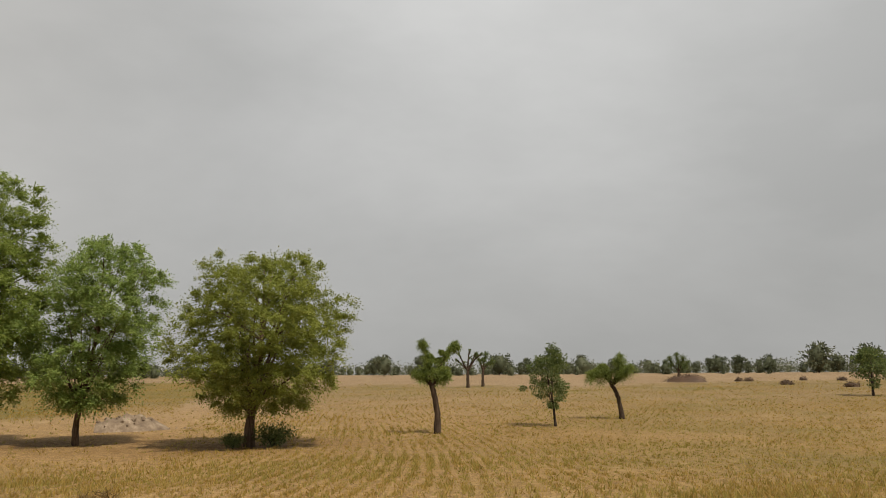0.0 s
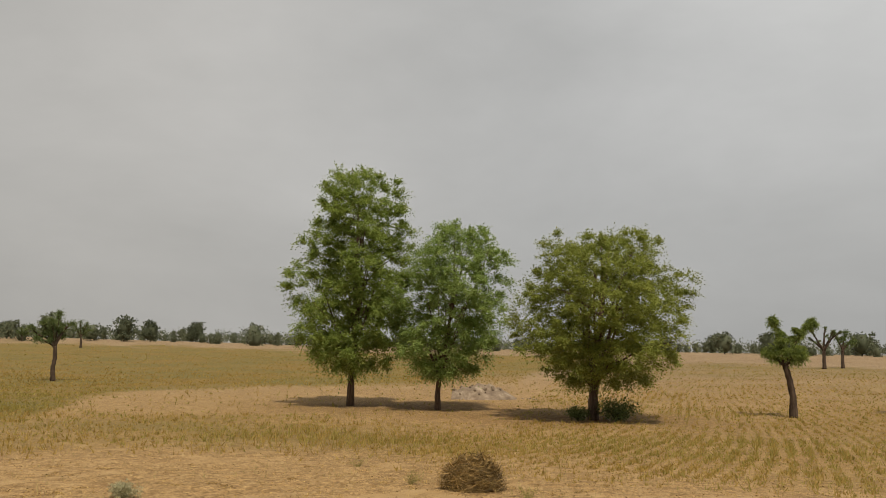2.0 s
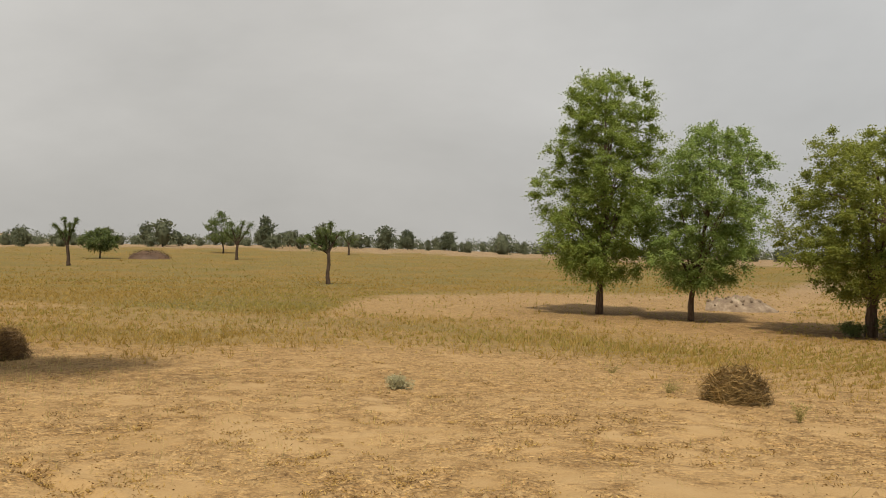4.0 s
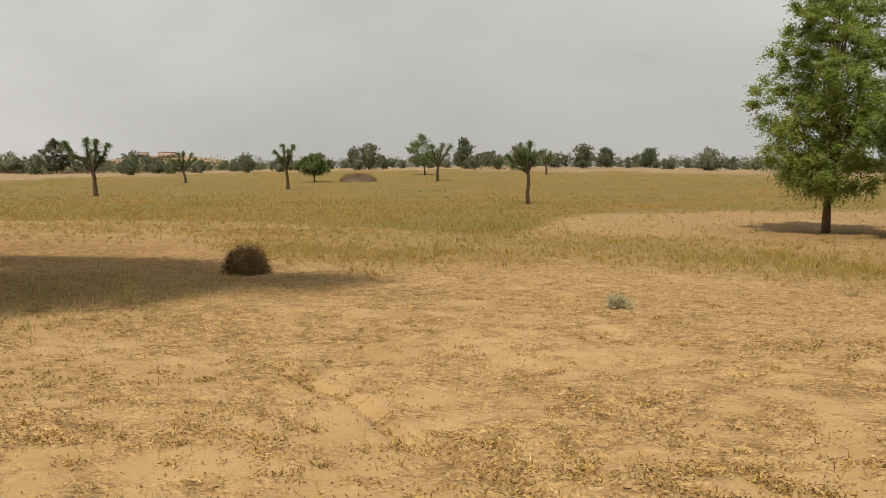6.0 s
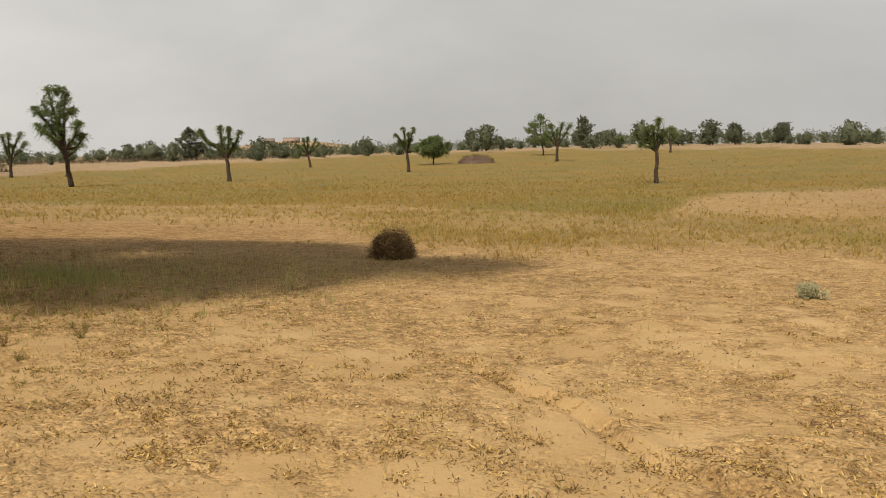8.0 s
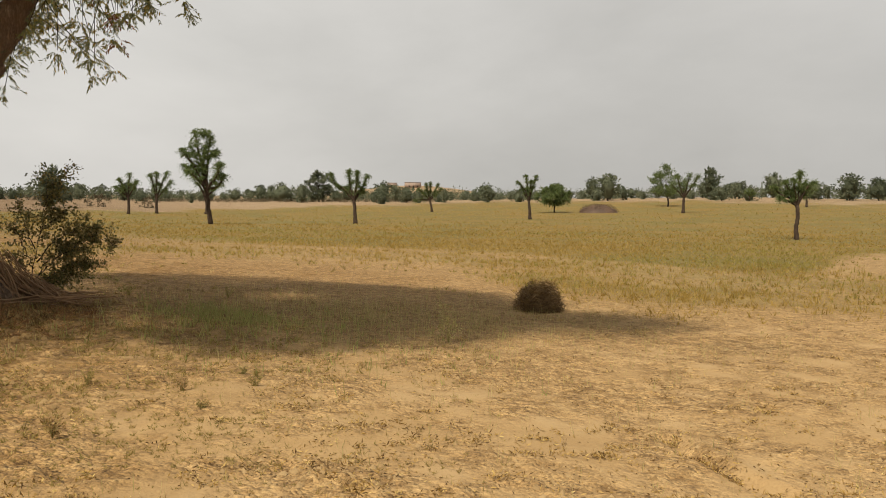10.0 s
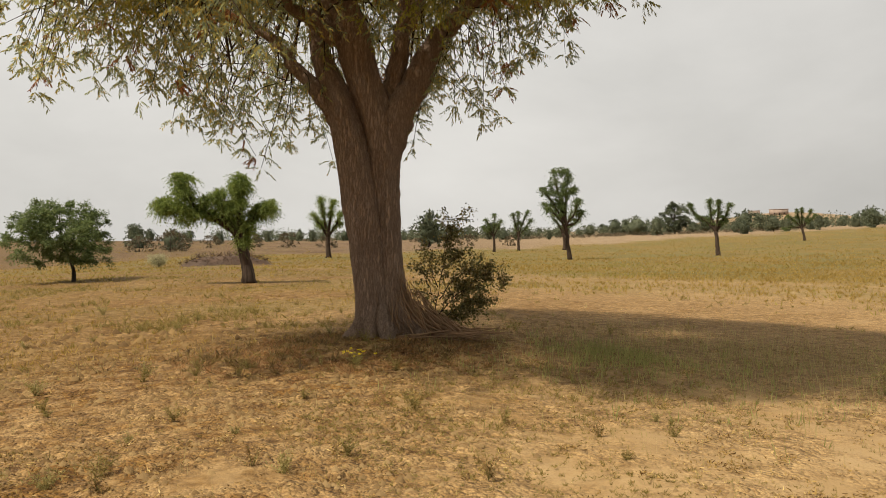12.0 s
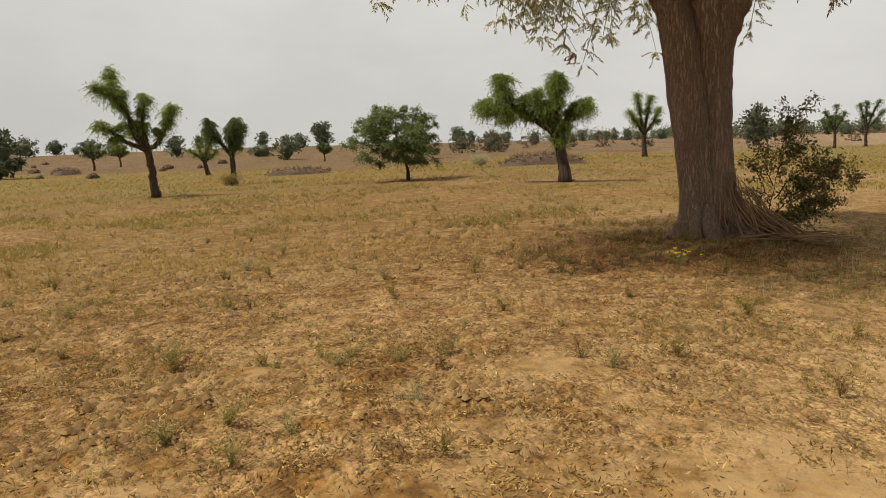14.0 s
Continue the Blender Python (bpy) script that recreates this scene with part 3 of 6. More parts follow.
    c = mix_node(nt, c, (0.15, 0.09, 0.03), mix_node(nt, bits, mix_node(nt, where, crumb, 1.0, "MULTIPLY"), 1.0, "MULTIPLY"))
    lit = ramped(fine.outputs[0], [(0.3, (0.138, 0.085, 0.018)), (0.5, (0.185, 0.117, 0.026)), (0.7, (0.236, 0.154, 0.038))])
    olive = ramped(fine.outputs[0], [(0.3, (0.105, 0.082, 0.02)), (0.7, (0.175, 0.138, 0.036))])
    swathe = ramped(noise_node(nt, 0.09, 5.0, 0.62, P).outputs[0], [(0.4, (0, 0, 0)), (0.6, (1, 1, 1))])
    c = mix_node(nt, c, mix_node(nt, lit, olive, swathe), litter_here)
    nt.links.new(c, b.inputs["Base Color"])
    # relief in metres: crumbs where the soil is crumbly, ripples and grain everywhere
    def times(source, k, add=None):
        n = nt.nodes.new("ShaderNodeMath")
        n.operation = "MULTIPLY_ADD"
        nt.links.new(source, n.inputs[0])
        n.inputs[1].default_value, n.inputs[2].default_value = k, 0.0
        if add:
            nt.links.new(add, n.inputs[2])
        return n.outputs[0]
    h = times(fine.outputs[0], 0.03, times(small.outputs["Distance"], -0.013, times(lump.outputs["Distance"], -0.036)))
    k = nt.nodes.new("ShaderNodeMath")
    k.operation = "MULTIPLY"
    nt.links.new(h, k.inputs[0])
    nt.links.new(crumb, k.inputs[1])
    h = times(grit.outputs[0], 0.006, times(fine.outputs[0], 0.012, times(mid.outputs[0], 0.05, k.outputs[0])))
    bump_node(nt, h, 1.0, 1.0, b)
    return m


SAND = [(0.318, 0.203, 0.086), (0.367, 0.243, 0.111), (0.404, 0.277, 0.135)]
_bag, _v = ground_mesh()
ground = tagged(mesh_object("ground", _bag, ground_material(), smooth=True), "dry sandy field with clods and stubble, sloping gently away", "ground", kind="structure")
for _name, _value in (("crop_litter", np.minimum(cover(_v[:, 0], _v[:, 1]) * (1.3 - 0.95 * (1 - ease(polar(_v[:, 0], _v[:, 1])[0], -14, -4)) * (0.35 + 0.65 * ease(polar(_v[:, 0], _v[:, 1])[0], -46, -34)) * (1 - ease(polar(_v[:, 0], _v[:, 1])[1], 70, 130))), 0.95)), ("soil_and_shade", rough(_v[:, 0], _v[:, 1]) * (0.66 + 0.3 * fbm(_v[:, 0], _v[:, 1], 1.3, 57, 3)) * 1.25), ("crumb", crumbs(_v[:, 0], _v[:, 1])), ("far_tone", ease(polar(_v[:, 0], _v[:, 1])[1], 22, 130) * 0.85)):
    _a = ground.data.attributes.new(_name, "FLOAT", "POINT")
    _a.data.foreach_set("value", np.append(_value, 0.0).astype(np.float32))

# ---- trees ----
def limb_line(points, h, rng, depth):
    """A limb from (right, up) fractions of the tree's height; depth: how far it leans away at its tip."""
    p = np.array([(r * h, 0.0, u * h) for r, u in points])
    p[:, 1] = np.linspace(0, 1, len(p)) ** 1.2 * depth * h
    line = smooth_line(p, 6)
    line[1:-1] += rng.normal(size=(len(line) - 2, 3)) * 0.003 * h
    return line


def lopped_tree(name, x, y, h, trunk, limbs, leaf, label, seed, tuft=0.07, girth=0.045, fill=1.0, knob=False, bulk=(), droop=0.5, size=None, bark=None):
    """A tree whose limbs are cut back every year, with tufts of new growth along them.
    trunk: (right, up) points in heights; limbs: each a list of such points from the trunk's end; bulk: (right, up, radius) masses of leaf."""
    rng = rnd(seed)
    t = thing(name, x, y, label, "tree", "lopped field trees", facing(x, y), 0.05)
    bark = bark or BARK_GREY
    away = math.hypot(x - CX, y - CY)
    if away > 75 and y > 60:
        leaf = KHEJRI_DARK
    fill *= np.interp(away, [50, 75, 100, 150], [1.35, 1.1, 0.85, 0.55])
    coarse = np.interp(away, [50, 75, 100, 150], [0.86, 1.0, 1.15, 1.35])
    tuft *= np.interp(away, [65, 85], [1.0, 1.12])
    slim = np.interp(away, [60, 85], [0.34, 0.48])
    droop = droop if away < 75 else min(droop, 0.25)
    g = girth * h
    line = limb_line(trunk, h, rng, rng.uniform(-0.02, 0.02))
    b = Bag()
    tube(b, line, [g * 1.1, g * 0.86, g * 0.78, g * 0.76, g * 0.7], 10, 0.04, rng)
    mesh_object("trunk", b, bark, t, True)
    top = line[-1]
    crown = Bag()
    size = 0.55 * coarse * (size or max(0.16, 0.035 * h))

    def sprout(at, many, scale):
        base = np.repeat(at, max(1, int(many * fill * (1.0 if away < 75 else 1.4))), axis=0)
        d = rng.normal(size=base.shape) * [1, 1, 0.8] + [0, 0, 0.25]
        d /= np.linalg.norm(d, axis=1, keepdims=True)
        reach = tuft * h * rng.uniform(0.4, 1.35 if away < 75 else 1.25, len(base)) * scale
        shoots(crown, base, d, reach, 0.3 + 0.45 * droop, 8 if away < 75 else 4, size, slim, rng, away > 60)

    for k, pts in enumerate(limbs):
        depth = rng.uniform(-0.2, 0.2) if k else 0.0
        ln = limb_line([trunk[-1]] + list(pts), h, rng, depth)
        ln[:, 1] += top[1]
        ln[0] = top - np.array([0, 0, 0.03 * h])
        lb = Bag()
        tube(lb, ln, [g * 0.58, g * 0.45, g * 0.36, g * (0.4 if knob else 0.2)], 6, 0.08, rng)
        mesh_object("limb", lb, bark, t, True)
        # short side stubs
        for j in range(2 + k % 2 if away < 75 else 1):
            s0 = ln[int(len(ln) * (0.5 + 0.17 * j))]
            d = rng.normal(size=3) * [1.0, 0.8, 0.3] + [0, 0, 0.55]
            s1 = s0 + d / np.linalg.norm(d) * h * rng.uniform(0.05, 0.11)
            sb = Bag()
            tube(sb, smooth_line([s0, (s0 + s1) / 2 - [0, 0, 0.01 * h], s1], 3), [g * 0.24, g * 0.16], 5)
            mesh_object("stub", sb, bark, t, True)
            sprout(np.linspace(s0, s1, 5)[1:], 26, 0.75)
        # leaf clothes the limb, thickest at its cut end
        m = max(3, int(len(ln) * (0.4 if knob else 0.85)))
        seg = ln[-m:]
        long = np.linalg.norm(np.diff(seg, axis=0), axis=1).sum()
        n = int(34 * long / (0.1 * h))
        f = rng.random(n) ** 0.75
        at = np.stack([np.interp(f, np.linspace(0, 1, m), seg[:, c]) for c in range(3)], 1)
        sprout(at, 2, np.interp(f, [0, 0.35, 0.7, 1], [0.5, 0.75, 1.0, 1.15]).repeat(max(1, int(2 * fill * (1.0 if away < 75 else 1.4)))))
        sprout(ln[-1:] + rng.normal(size=(5, 3)) * 0.15 * tuft * h, 18, 1.25)
    for r, u, rad in bulk:
        at = np.array([r * h, top[1], u * h]) + np.clip(rng.normal(size=(16, 3)), -1.5, 1.5) * rad * h * 0.55
        sprout(at, 12, 0.9)
    mesh_object("crown", crown, leaf, t)
    return t


def shoots(bag, base, d, reach, droop, per, size, slim, rng, simple=False):
    """Thin shoots from their bases, bending down, each set with small narrow leaves."""
    for u in np.linspace(0.12, 1.0, per):
        q = base + d * (reach * u)[:, None]
        q[:, 2] -= droop * reach * u * u
        along = d + rng.normal(size=d.shape) * 0.5
        along[:, 2] -= 1.6 * droop * u
        leaves(bag, q, along, size * (1.15 - 0.35 * u), size * slim, rng, 0.15, simple)


def boughs(bag, ends, mid, reach, sprays, per, size, rng, droop=0.3, lift=0.3):
    """Leafy bough ends: sprays fan out from each, their leaves lying nearly level so that the tops catch the light."""
    c = np.repeat(np.asarray(ends, float), sprays, axis=0)
    big = np.repeat(rng.uniform(0.6, 1.35, len(ends)) * reach, sprays)
    out = (c - mid) * [1, 1, 0.7]
    out /= np.linalg.norm(out, axis=1, keepdims=True) + 1e-9
    d = out * 0.55 + rng.normal(size=c.shape) * [0.65, 0.65, 0.42] + [0, 0, lift]
    d /= np.linalg.norm(d, axis=1, keepdims=True)
    start = c - out * (0.45 * big)[:, None] + rng.normal(size=c.shape) * (0.1 * big)[:, None]
    L = big * rng.uniform(0.45, 1.1, len(c))
    for k, u in enumerate(np.linspace(0.1, 1.0, per)):
        q = start + d * (L * u)[:, None] + rng.normal(size=c.shape) * 0.035
        q[:, 2] -= droop * L * u * u
        side = np.cross(d, [0.0, 0.0, 1.0]) * (1 if k % 2 else -1)
        along = d * 0.7 + side * 0.9 + rng.normal(size=d.shape) * 0.4
        along[:, 2] -= 0.35
        along /= np.linalg.norm(along, axis=1, keepdims=True)
        flat = np.cross(along, rng.normal(size=d.shape) * 0.55 + [0, 0, 1.0] + 0.35 * out)
        flat /= np.linalg.norm(flat, axis=1, keepdims=True) + 1e-9
        n = len(q)
        ll, ww = size * rng.uniform(0.7, 1.3, (n, 1)), size * 0.55 * rng.uniform(0.7, 1.3, (n, 1))
        m = q + along * ll * 0.45
        bag.add(np.stack([q, m + flat * ww / 2, q + along * ll, m - flat * ww / 2], 1).reshape(-1, 3), np.arange(4 * n).reshape(-1, 4))


def spaced(points, gap):
    """Those of the points that keep a distance from all that were taken before."""
    out = np.empty((0, 3))
    for p in points:
        if not len(out) or ((out - p) ** 2).sum(1).min() > gap * gap:
            out = np.vstack([out, p])
    return out


def profile_crown(h, profile, offset, n, rng, lump=1.6, depth=1.15):
    """Places of leaf tufts inside a crown whose half width at each height fraction is given, lumpy and denser at its skin."""
    us, ws = zip(*profile)
    out = []
    while len(out) < n:
        u = rng.uniform(us[0], us[-1])
        w = np.interp(u, us, ws)
        a, s = rng.uniform(0, 2 * math.pi), rng.uniform(0.15, 1) ** 0.55
        lobes = 1 + 0.16 * math.sin(3 * a + 9 * u) + 0.12 * math.sin(5 * a - 17 * u)
        p = np.array([w * s * math.cos(a) * lobes + np.interp(u, *offset), w * s * math.sin(a) * depth * lobes, u]) * h
        if fbm(p[0] + 3 * p[2], p[1] - 2 * p[2], lump, 7) > (-0.2 if n < 300 else -0.08):
            out.append(p)
    return np.array(out)


def canopy_tree(name, x, y, h, profile, offset, leaf, bark, label, seed, tufts=260, per=55, size=0.24, spread=0.55, trunk_w=0.3, limbs=14, group="", lobes=(), turn=None, limb_name="limb", fork=0.24, lump=1.6):
    """A leafy tree: trunk, limbs and a crown of many small leaves."""
    rng = rnd(seed)
    t = thing(name, x, y, label, "tree", group, facing(x, y) if turn is None else turn, 0.05)
    at = profile_crown(h, profile, offset, tufts, rng, lump)
    for r, u, rad, n in lobes:
        q = rng.normal(size=(n, 3))
        q = q / np.linalg.norm(q, axis=1, keepdims=True) * rng.uniform(0.4, 1, (n, 1)) ** 0.5 * rad * h
        at = np.vstack([at, q * [1, 1, 1.05] + np.array([r, 0, u]) * h])
    b = Bag()
    top_u = profile[0][0] + 0.55 * (profile[-1][0] - profile[0][0])
    off = float(np.interp(top_u, *offset))
    sway = rng.uniform(-0.02, 0.02)
    line = smooth_line(np.array([(0, 0, 0), (sway * h, 0, fork * 0.5 * h), (0.3 * off * h, sway * h, fork * h), (off * h, 0, top_u * h), (off * h, 0, profile[-1][0] * 0.93 * h)]), 5)
    tube(b, line, [trunk_w * 1.35, trunk_w, trunk_w * 0.85, trunk_w * 0.45, trunk_w * 0.12], 9 if tufts > 50 else 5, 0.05, rng)
    mesh_object("trunk", b, bark, t, True)
    pick = at[rng.choice(len(at), limbs, replace=False)]
    for p in pick:
        s0 = line[int(len(line) * rng.uniform(0.32, 0.75))]
        if p[2] < s0[2] + 0.03 * h:
            s0 = line[int(len(line) * 0.36)]
        mid = (s0 + p) / 2 + np.array([0, 0, 0.06 * h]) + rng.normal(size=3) * 0.02 * h
        lb = Bag()
        tube(lb, smooth_line([s0, mid, p], 4), [trunk_w * 0.38, trunk_w * 0.2, trunk_w * 0.06], 5, 0.06, rng)
        mesh_object(limb_name, lb, bark, t, True)
    crown = Bag()
    if tufts < 50 and leaf != HEDGE:
        # dense inner foliage of the distant trees
        nu, na = 6, 10
        uu = np.linspace(profile[0][0], profile[-1][0] * 0.94, nu)
        th = np.arange(na) * 2 * math.pi / na
        ring = np.interp(uu, *zip(*profile))[:, None] * 0.6 * rng.uniform(0.55, 1.2, (nu, na)) * h
        v = np.stack([ring * np.cos(th), ring * np.sin(th), np.repeat(uu[:, None] * h, na, 1) + rng.normal(size=(nu, na)) * 0.03 * h], -1).reshape(-1, 3)
        i, j = np.meshgrid(np.arange(nu - 1), np.arange(na), indexing="ij")
        crown.add(v, np.stack([i * na + j, i * na + (j + 1) % na, (i + 1) * na + (j + 1) % na, (i + 1) * na + j], -1).reshape(-1, 4))
    mid = np.array([off * h, 0, h * (profile[0][0] + profile[-1][0]) / 2])
    if tufts < 100:
        clumps(crown, at, spread * rng.uniform(0.6, 1.3, len(at)), per, size, size * 0.56, rng, 0.25, 0.6, mid, tufts < 50)
        rim = mid + (at - mid) * rng.uniform(1.04, 1.16, (len(at), 1))
        clumps(crown, rim[::2] + [0, 0, 0.01 * h], spread * 0.55, max(6, per // 5), size, size * 0.5, rng, -0.1, 1.0, mid, tufts < 50)
    else:
        boughs(crown, spaced(at, spread * 1.4), mid, spread * 1.5, per, 9, size, rng)
    mesh_object("crown", crown, leaf, t)
    return t


FLAT = ([0, 1], [0, 0])
# the three large trees that stand in a row
canopy_tree("tall_tree", 0.35, 43.3, 13.3, [(0.13, 0.06), (0.18, 0.18), (0.28, 0.235), (0.42, 0.245), (0.56, 0.24), (0.7, 0.225), (0.82, 0.2), (0.92, 0.16), (0.985, 0.09)], ([0, 0.3, 1], [0, 0.0, 0.015]), TALL, BARK_BROWN,
            "tall tree with dense bright green leaves in a row", 11, 1700, 35, 0.13, 0.5, 0.17, 30, "row of large trees")
canopy_tree("leafy_tree", 4.75, 40.3, 9.85, [(0.15, 0.08), (0.2, 0.18), (0.32, 0.265), (0.5, 0.3), (0.68, 0.3), (0.82, 0.265), (0.92, 0.19), (0.985, 0.09)], ([0, 0.2, 1], [0, 0.03, 0.11]), TALL_BLUE, BARK_BROWN,
            "leafy green tree with a loose crown in a row", 12, 1200, 31, 0.12, 0.45, 0.13, 24, "row of large trees")
canopy_tree("spreading_tree", 10.9, 33.9, 9.0, [(0.15, 0.12), (0.21, 0.28), (0.3, 0.36), (0.45, 0.39), (0.62, 0.39), (0.76, 0.35), (0.88, 0.25), (0.93, 0.1)], ([0, 0.25, 1], [0, 0.03, 0.06]), TALL_OLIVE, BARK_BROWN,
            "broad spreading tree with olive green leaves", 13, 1700, 32, 0.105, 0.42, 0.2, 30, "row of large trees",
            lobes=[(-0.16, 0.83, 0.12, 70), (0.22, 0.87, 0.12, 70), (0.43, 0.66, 0.1, 40)])

# lopped trees with their own habit: trunk and limbs as (right, up) in heights
lopped_tree("khejri_tree", -47.8, -16.4, 7.35, [(0, 0), (-0.012, 0.2), (-0.025, 0.37)],
            [[(-0.11, 0.48), (-0.16, 0.68), (-0.22, 0.82), (-0.245, 0.94)], [(-0.13, 0.6), (-0.22, 0.76), (-0.34, 0.82)], [(-0.045, 0.56), (-0.015, 0.76)], [(0.055, 0.43), (0.12, 0.55), (0.165, 0.67)], [(-0.16, 0.43), (-0.27, 0.52), (-0.34, 0.57)], [(-0.1, 0.5), (-0.13, 0.56)]],
            KHEJRI, "lopped khejri with tufted green limbs above a bare trunk", 21, 0.066, 0.037, 1.1, droop=0.6, size=0.27)
lopped_tree("khejri_tree", -40.1, 5.7, 5.3, [(0, 0), (-0.03, 0.22), (-0.064, 0.42)],
            [[(-0.25, 0.58), (-0.42, 0.66), (-0.56, 0.93)], [(-0.35, 0.62), (-0.66, 0.66), (-0.72, 0.72)], [(0.05, 0.58), (0.19, 0.68)], [(-0.07, 0.7), (-0.05, 0.93)], [(-0.2, 0.6), (-0.22, 0.8)]],
            KHEJRI, "khejri with two drooping green masses on a thick trunk", 22, 0.085, 0.06, 1.2, droop=0.55, size=0.24,
            bulk=[(-0.52, 0.88, 0.08), (-0.55, 0.76, 0.1), (-0.52, 0.62, 0.1), (-0.34, 0.72, 0.06), (-0.08, 0.72, 0.1), (-0.03, 0.84, 0.06), (-0.12, 0.58, 0.09), (0.16, 0.66, 0.07), (-0.02, 0.5, 0.07), (-0.04, 0.38, 0.05)])
lopped_tree("khejri_tree", -63.6, -16.1, 5.3, [(0, 0), (0.0, 0.2), (0, 0.42)],
            [[(-0.15, 0.62), (-0.28, 0.78), (-0.32, 0.93)], [(0.02, 0.7), (0.07, 0.92)], [(0.1, 0.65), (0.17, 0.85)], [(0.0, 0.6), (-0.03, 0.8)]],
            KHEJRI_DARK, "lopped khejri with dense dark green tufts", 23, 0.085, 0.05, 1.0, droop=0.9, size=0.25,
            bulk=[(0.06, 0.78, 0.12), (0.03, 0.6, 0.11), (-0.28, 0.84, 0.08), (-0.27, 0.68, 0.08), (0.12, 0.88, 0.08)])
lopped_tree("khejri_tree", -93.3, -26.9, 5.2, [(0, 0), (-0.03, 0.15), (-0.06, 0.3)],
            [[(-0.2, 0.45), (-0.36, 0.56)], [(-0.12, 0.5), (-0.18, 0.68)], [(0, 0.5), (0.08, 0.68)], [(0.08, 0.4), (0.2, 0.52)], [(0.0, 0.6), (0.0, 0.95)]],
            KHEJRI, "short khejri with upturned pale green stubs", 24, 0.09, 0.06)
lopped_tree("khejri_tree", 21.4, 35.6, 4.85, [(0, 0), (0.0, 0.22), (-0.03, 0.4), (-0.06, 0.52)],
            [[(-0.1, 0.75), (-0.16, 0.97)], [(0.03, 0.72), (0.1, 0.85), (0.19, 0.96)], [(-0.15, 0.6), (-0.24, 0.66)], [(0.04, 0.62), (0.1, 0.62)]],
            KHEJRI, "khejri with a bent dark trunk and two raised arms", 25, 0.055, 0.04, 1.2, droop=0.4, size=0.19,
            bulk=[(-0.14, 0.63, 0.1), (0.03, 0.62, 0.1), (-0.06, 0.7, 0.09)])
lopped_tree("khejri_tree", 37.4, 38.6, 4.3, [(0, 0), (-0.03, 0.2), (-0.07, 0.38), (-0.14, 0.52)],
            [[(-0.28, 0.68), (-0.45, 0.7)], [(-0.05, 0.7), (0.0, 0.95)], [(0.02, 0.66), (0.14, 0.78)], [(-0.2, 0.7), (-0.3, 0.8)]],
            KHEJRI, "leaning khejri with a drooping green crown", 26, 0.09, 0.042, 1.3, droop=0.9, size=0.17,
            bulk=[(-0.4, 0.66, 0.13), (-0.2, 0.74, 0.1), (0.04, 0.8, 0.1)])
lopped_tree("khejri_tree", -26.2, 76.0, 6.4, [(0, 0), (-0.012, 0.18), (0.004, 0.34), (-0.01, 0.5)],
            [[(-0.1, 0.6), (-0.24, 0.66), (-0.33, 0.77)], [(-0.1, 0.66), (-0.17, 0.84)], [(0.0, 0.7), (0.02, 0.97)], [(0.06, 0.66), (0.13, 0.78), (0.2, 0.83)], [(0.03, 0.62), (0.08, 0.8)], [(-0.12, 0.56), (-0.24, 0.6)], [(-0.04, 0.68), (-0.07, 0.86)]],
            KHEJRI_DARK, "lopped khejri with knobbly brown stubs and sparse tufts", 27, 0.062, 0.036, 1.0, True, droop=0.3)
lopped_tree("khejri_tree", -86.5, 75.4, 7.9, [(0, 0), (-0.01, 0.2), (-0.03, 0.42)],
            [[(-0.2, 0.62), (-0.36, 0.72), (-0.45, 0.9)], [(-0.1, 0.7), (-0.12, 0.96)], [(0.02, 0.7), (0.03, 0.94)], [(0.12, 0.65), (0.22, 0.88)], [(-0.12, 0.6), (-0.26, 0.66)], [(0.05, 0.55), (0.13, 0.62)]],
            KHEJRI_DARK, "lopped khejri with upright tufted arms", 28, 0.06, 0.042, 1.0, size=0.24)
lopped_tree("khejri_tree", -88.3, 53.1, 12.0, [(0, 0), (-0.02, 0.2), (-0.04, 0.36)],
            [[(-0.16, 0.6), (-0.27, 0.76)], [(-0.1, 0.7), (-0.15, 0.96)], [(-0.02, 0.7), (0.01, 0.9)], [(0.06, 0.5), (0.1, 0.62)], [(0.08, 0.4), (0.13, 0.5)], [(-0.15, 0.5), (-0.26, 0.6)], [(-0.06, 0.6), (-0.05, 0.8)], [(-0.12, 0.46), (-0.2, 0.53)]],
            KHEJRI_DARK, "tall khejri with tiers of dark tufted limbs", 29, 0.045, 0.026, 0.68, size=0.28, droop=1.1,
            bulk=[(-0.1, 0.92, 0.055), (-0.03, 0.93, 0.045), (-0.14, 0.82, 0.06), (-0.02, 0.8, 0.07), (-0.22, 0.73, 0.05), (-0.11, 0.7, 0.06), (-0.02, 0.67, 0.06), (0.05, 0.72, 0.04),
                  (-0.19, 0.58, 0.05), (-0.08, 0.57, 0.05), (0.08, 0.6, 0.05), (0.1, 0.48, 0.04)])
lopped_tree("khejri_tree", -84.6, 115.7, 8.1, [(0, 0), (-0.01, 0.22), (-0.03, 0.42)],
            [[(-0.12, 0.65), (-0.28, 0.83)], [(-0.06, 0.7), (-0.1, 0.97)], [(0.04, 0.7), (0.14, 0.95)], [(0.0, 0.65), (0.02, 0.85)], [(-0.14, 0.6), (-0.18, 0.7)]],
            KHEJRI, "lopped khejri with five upright arms", 30, 0.055, 0.04, 1.0, size=0.26)
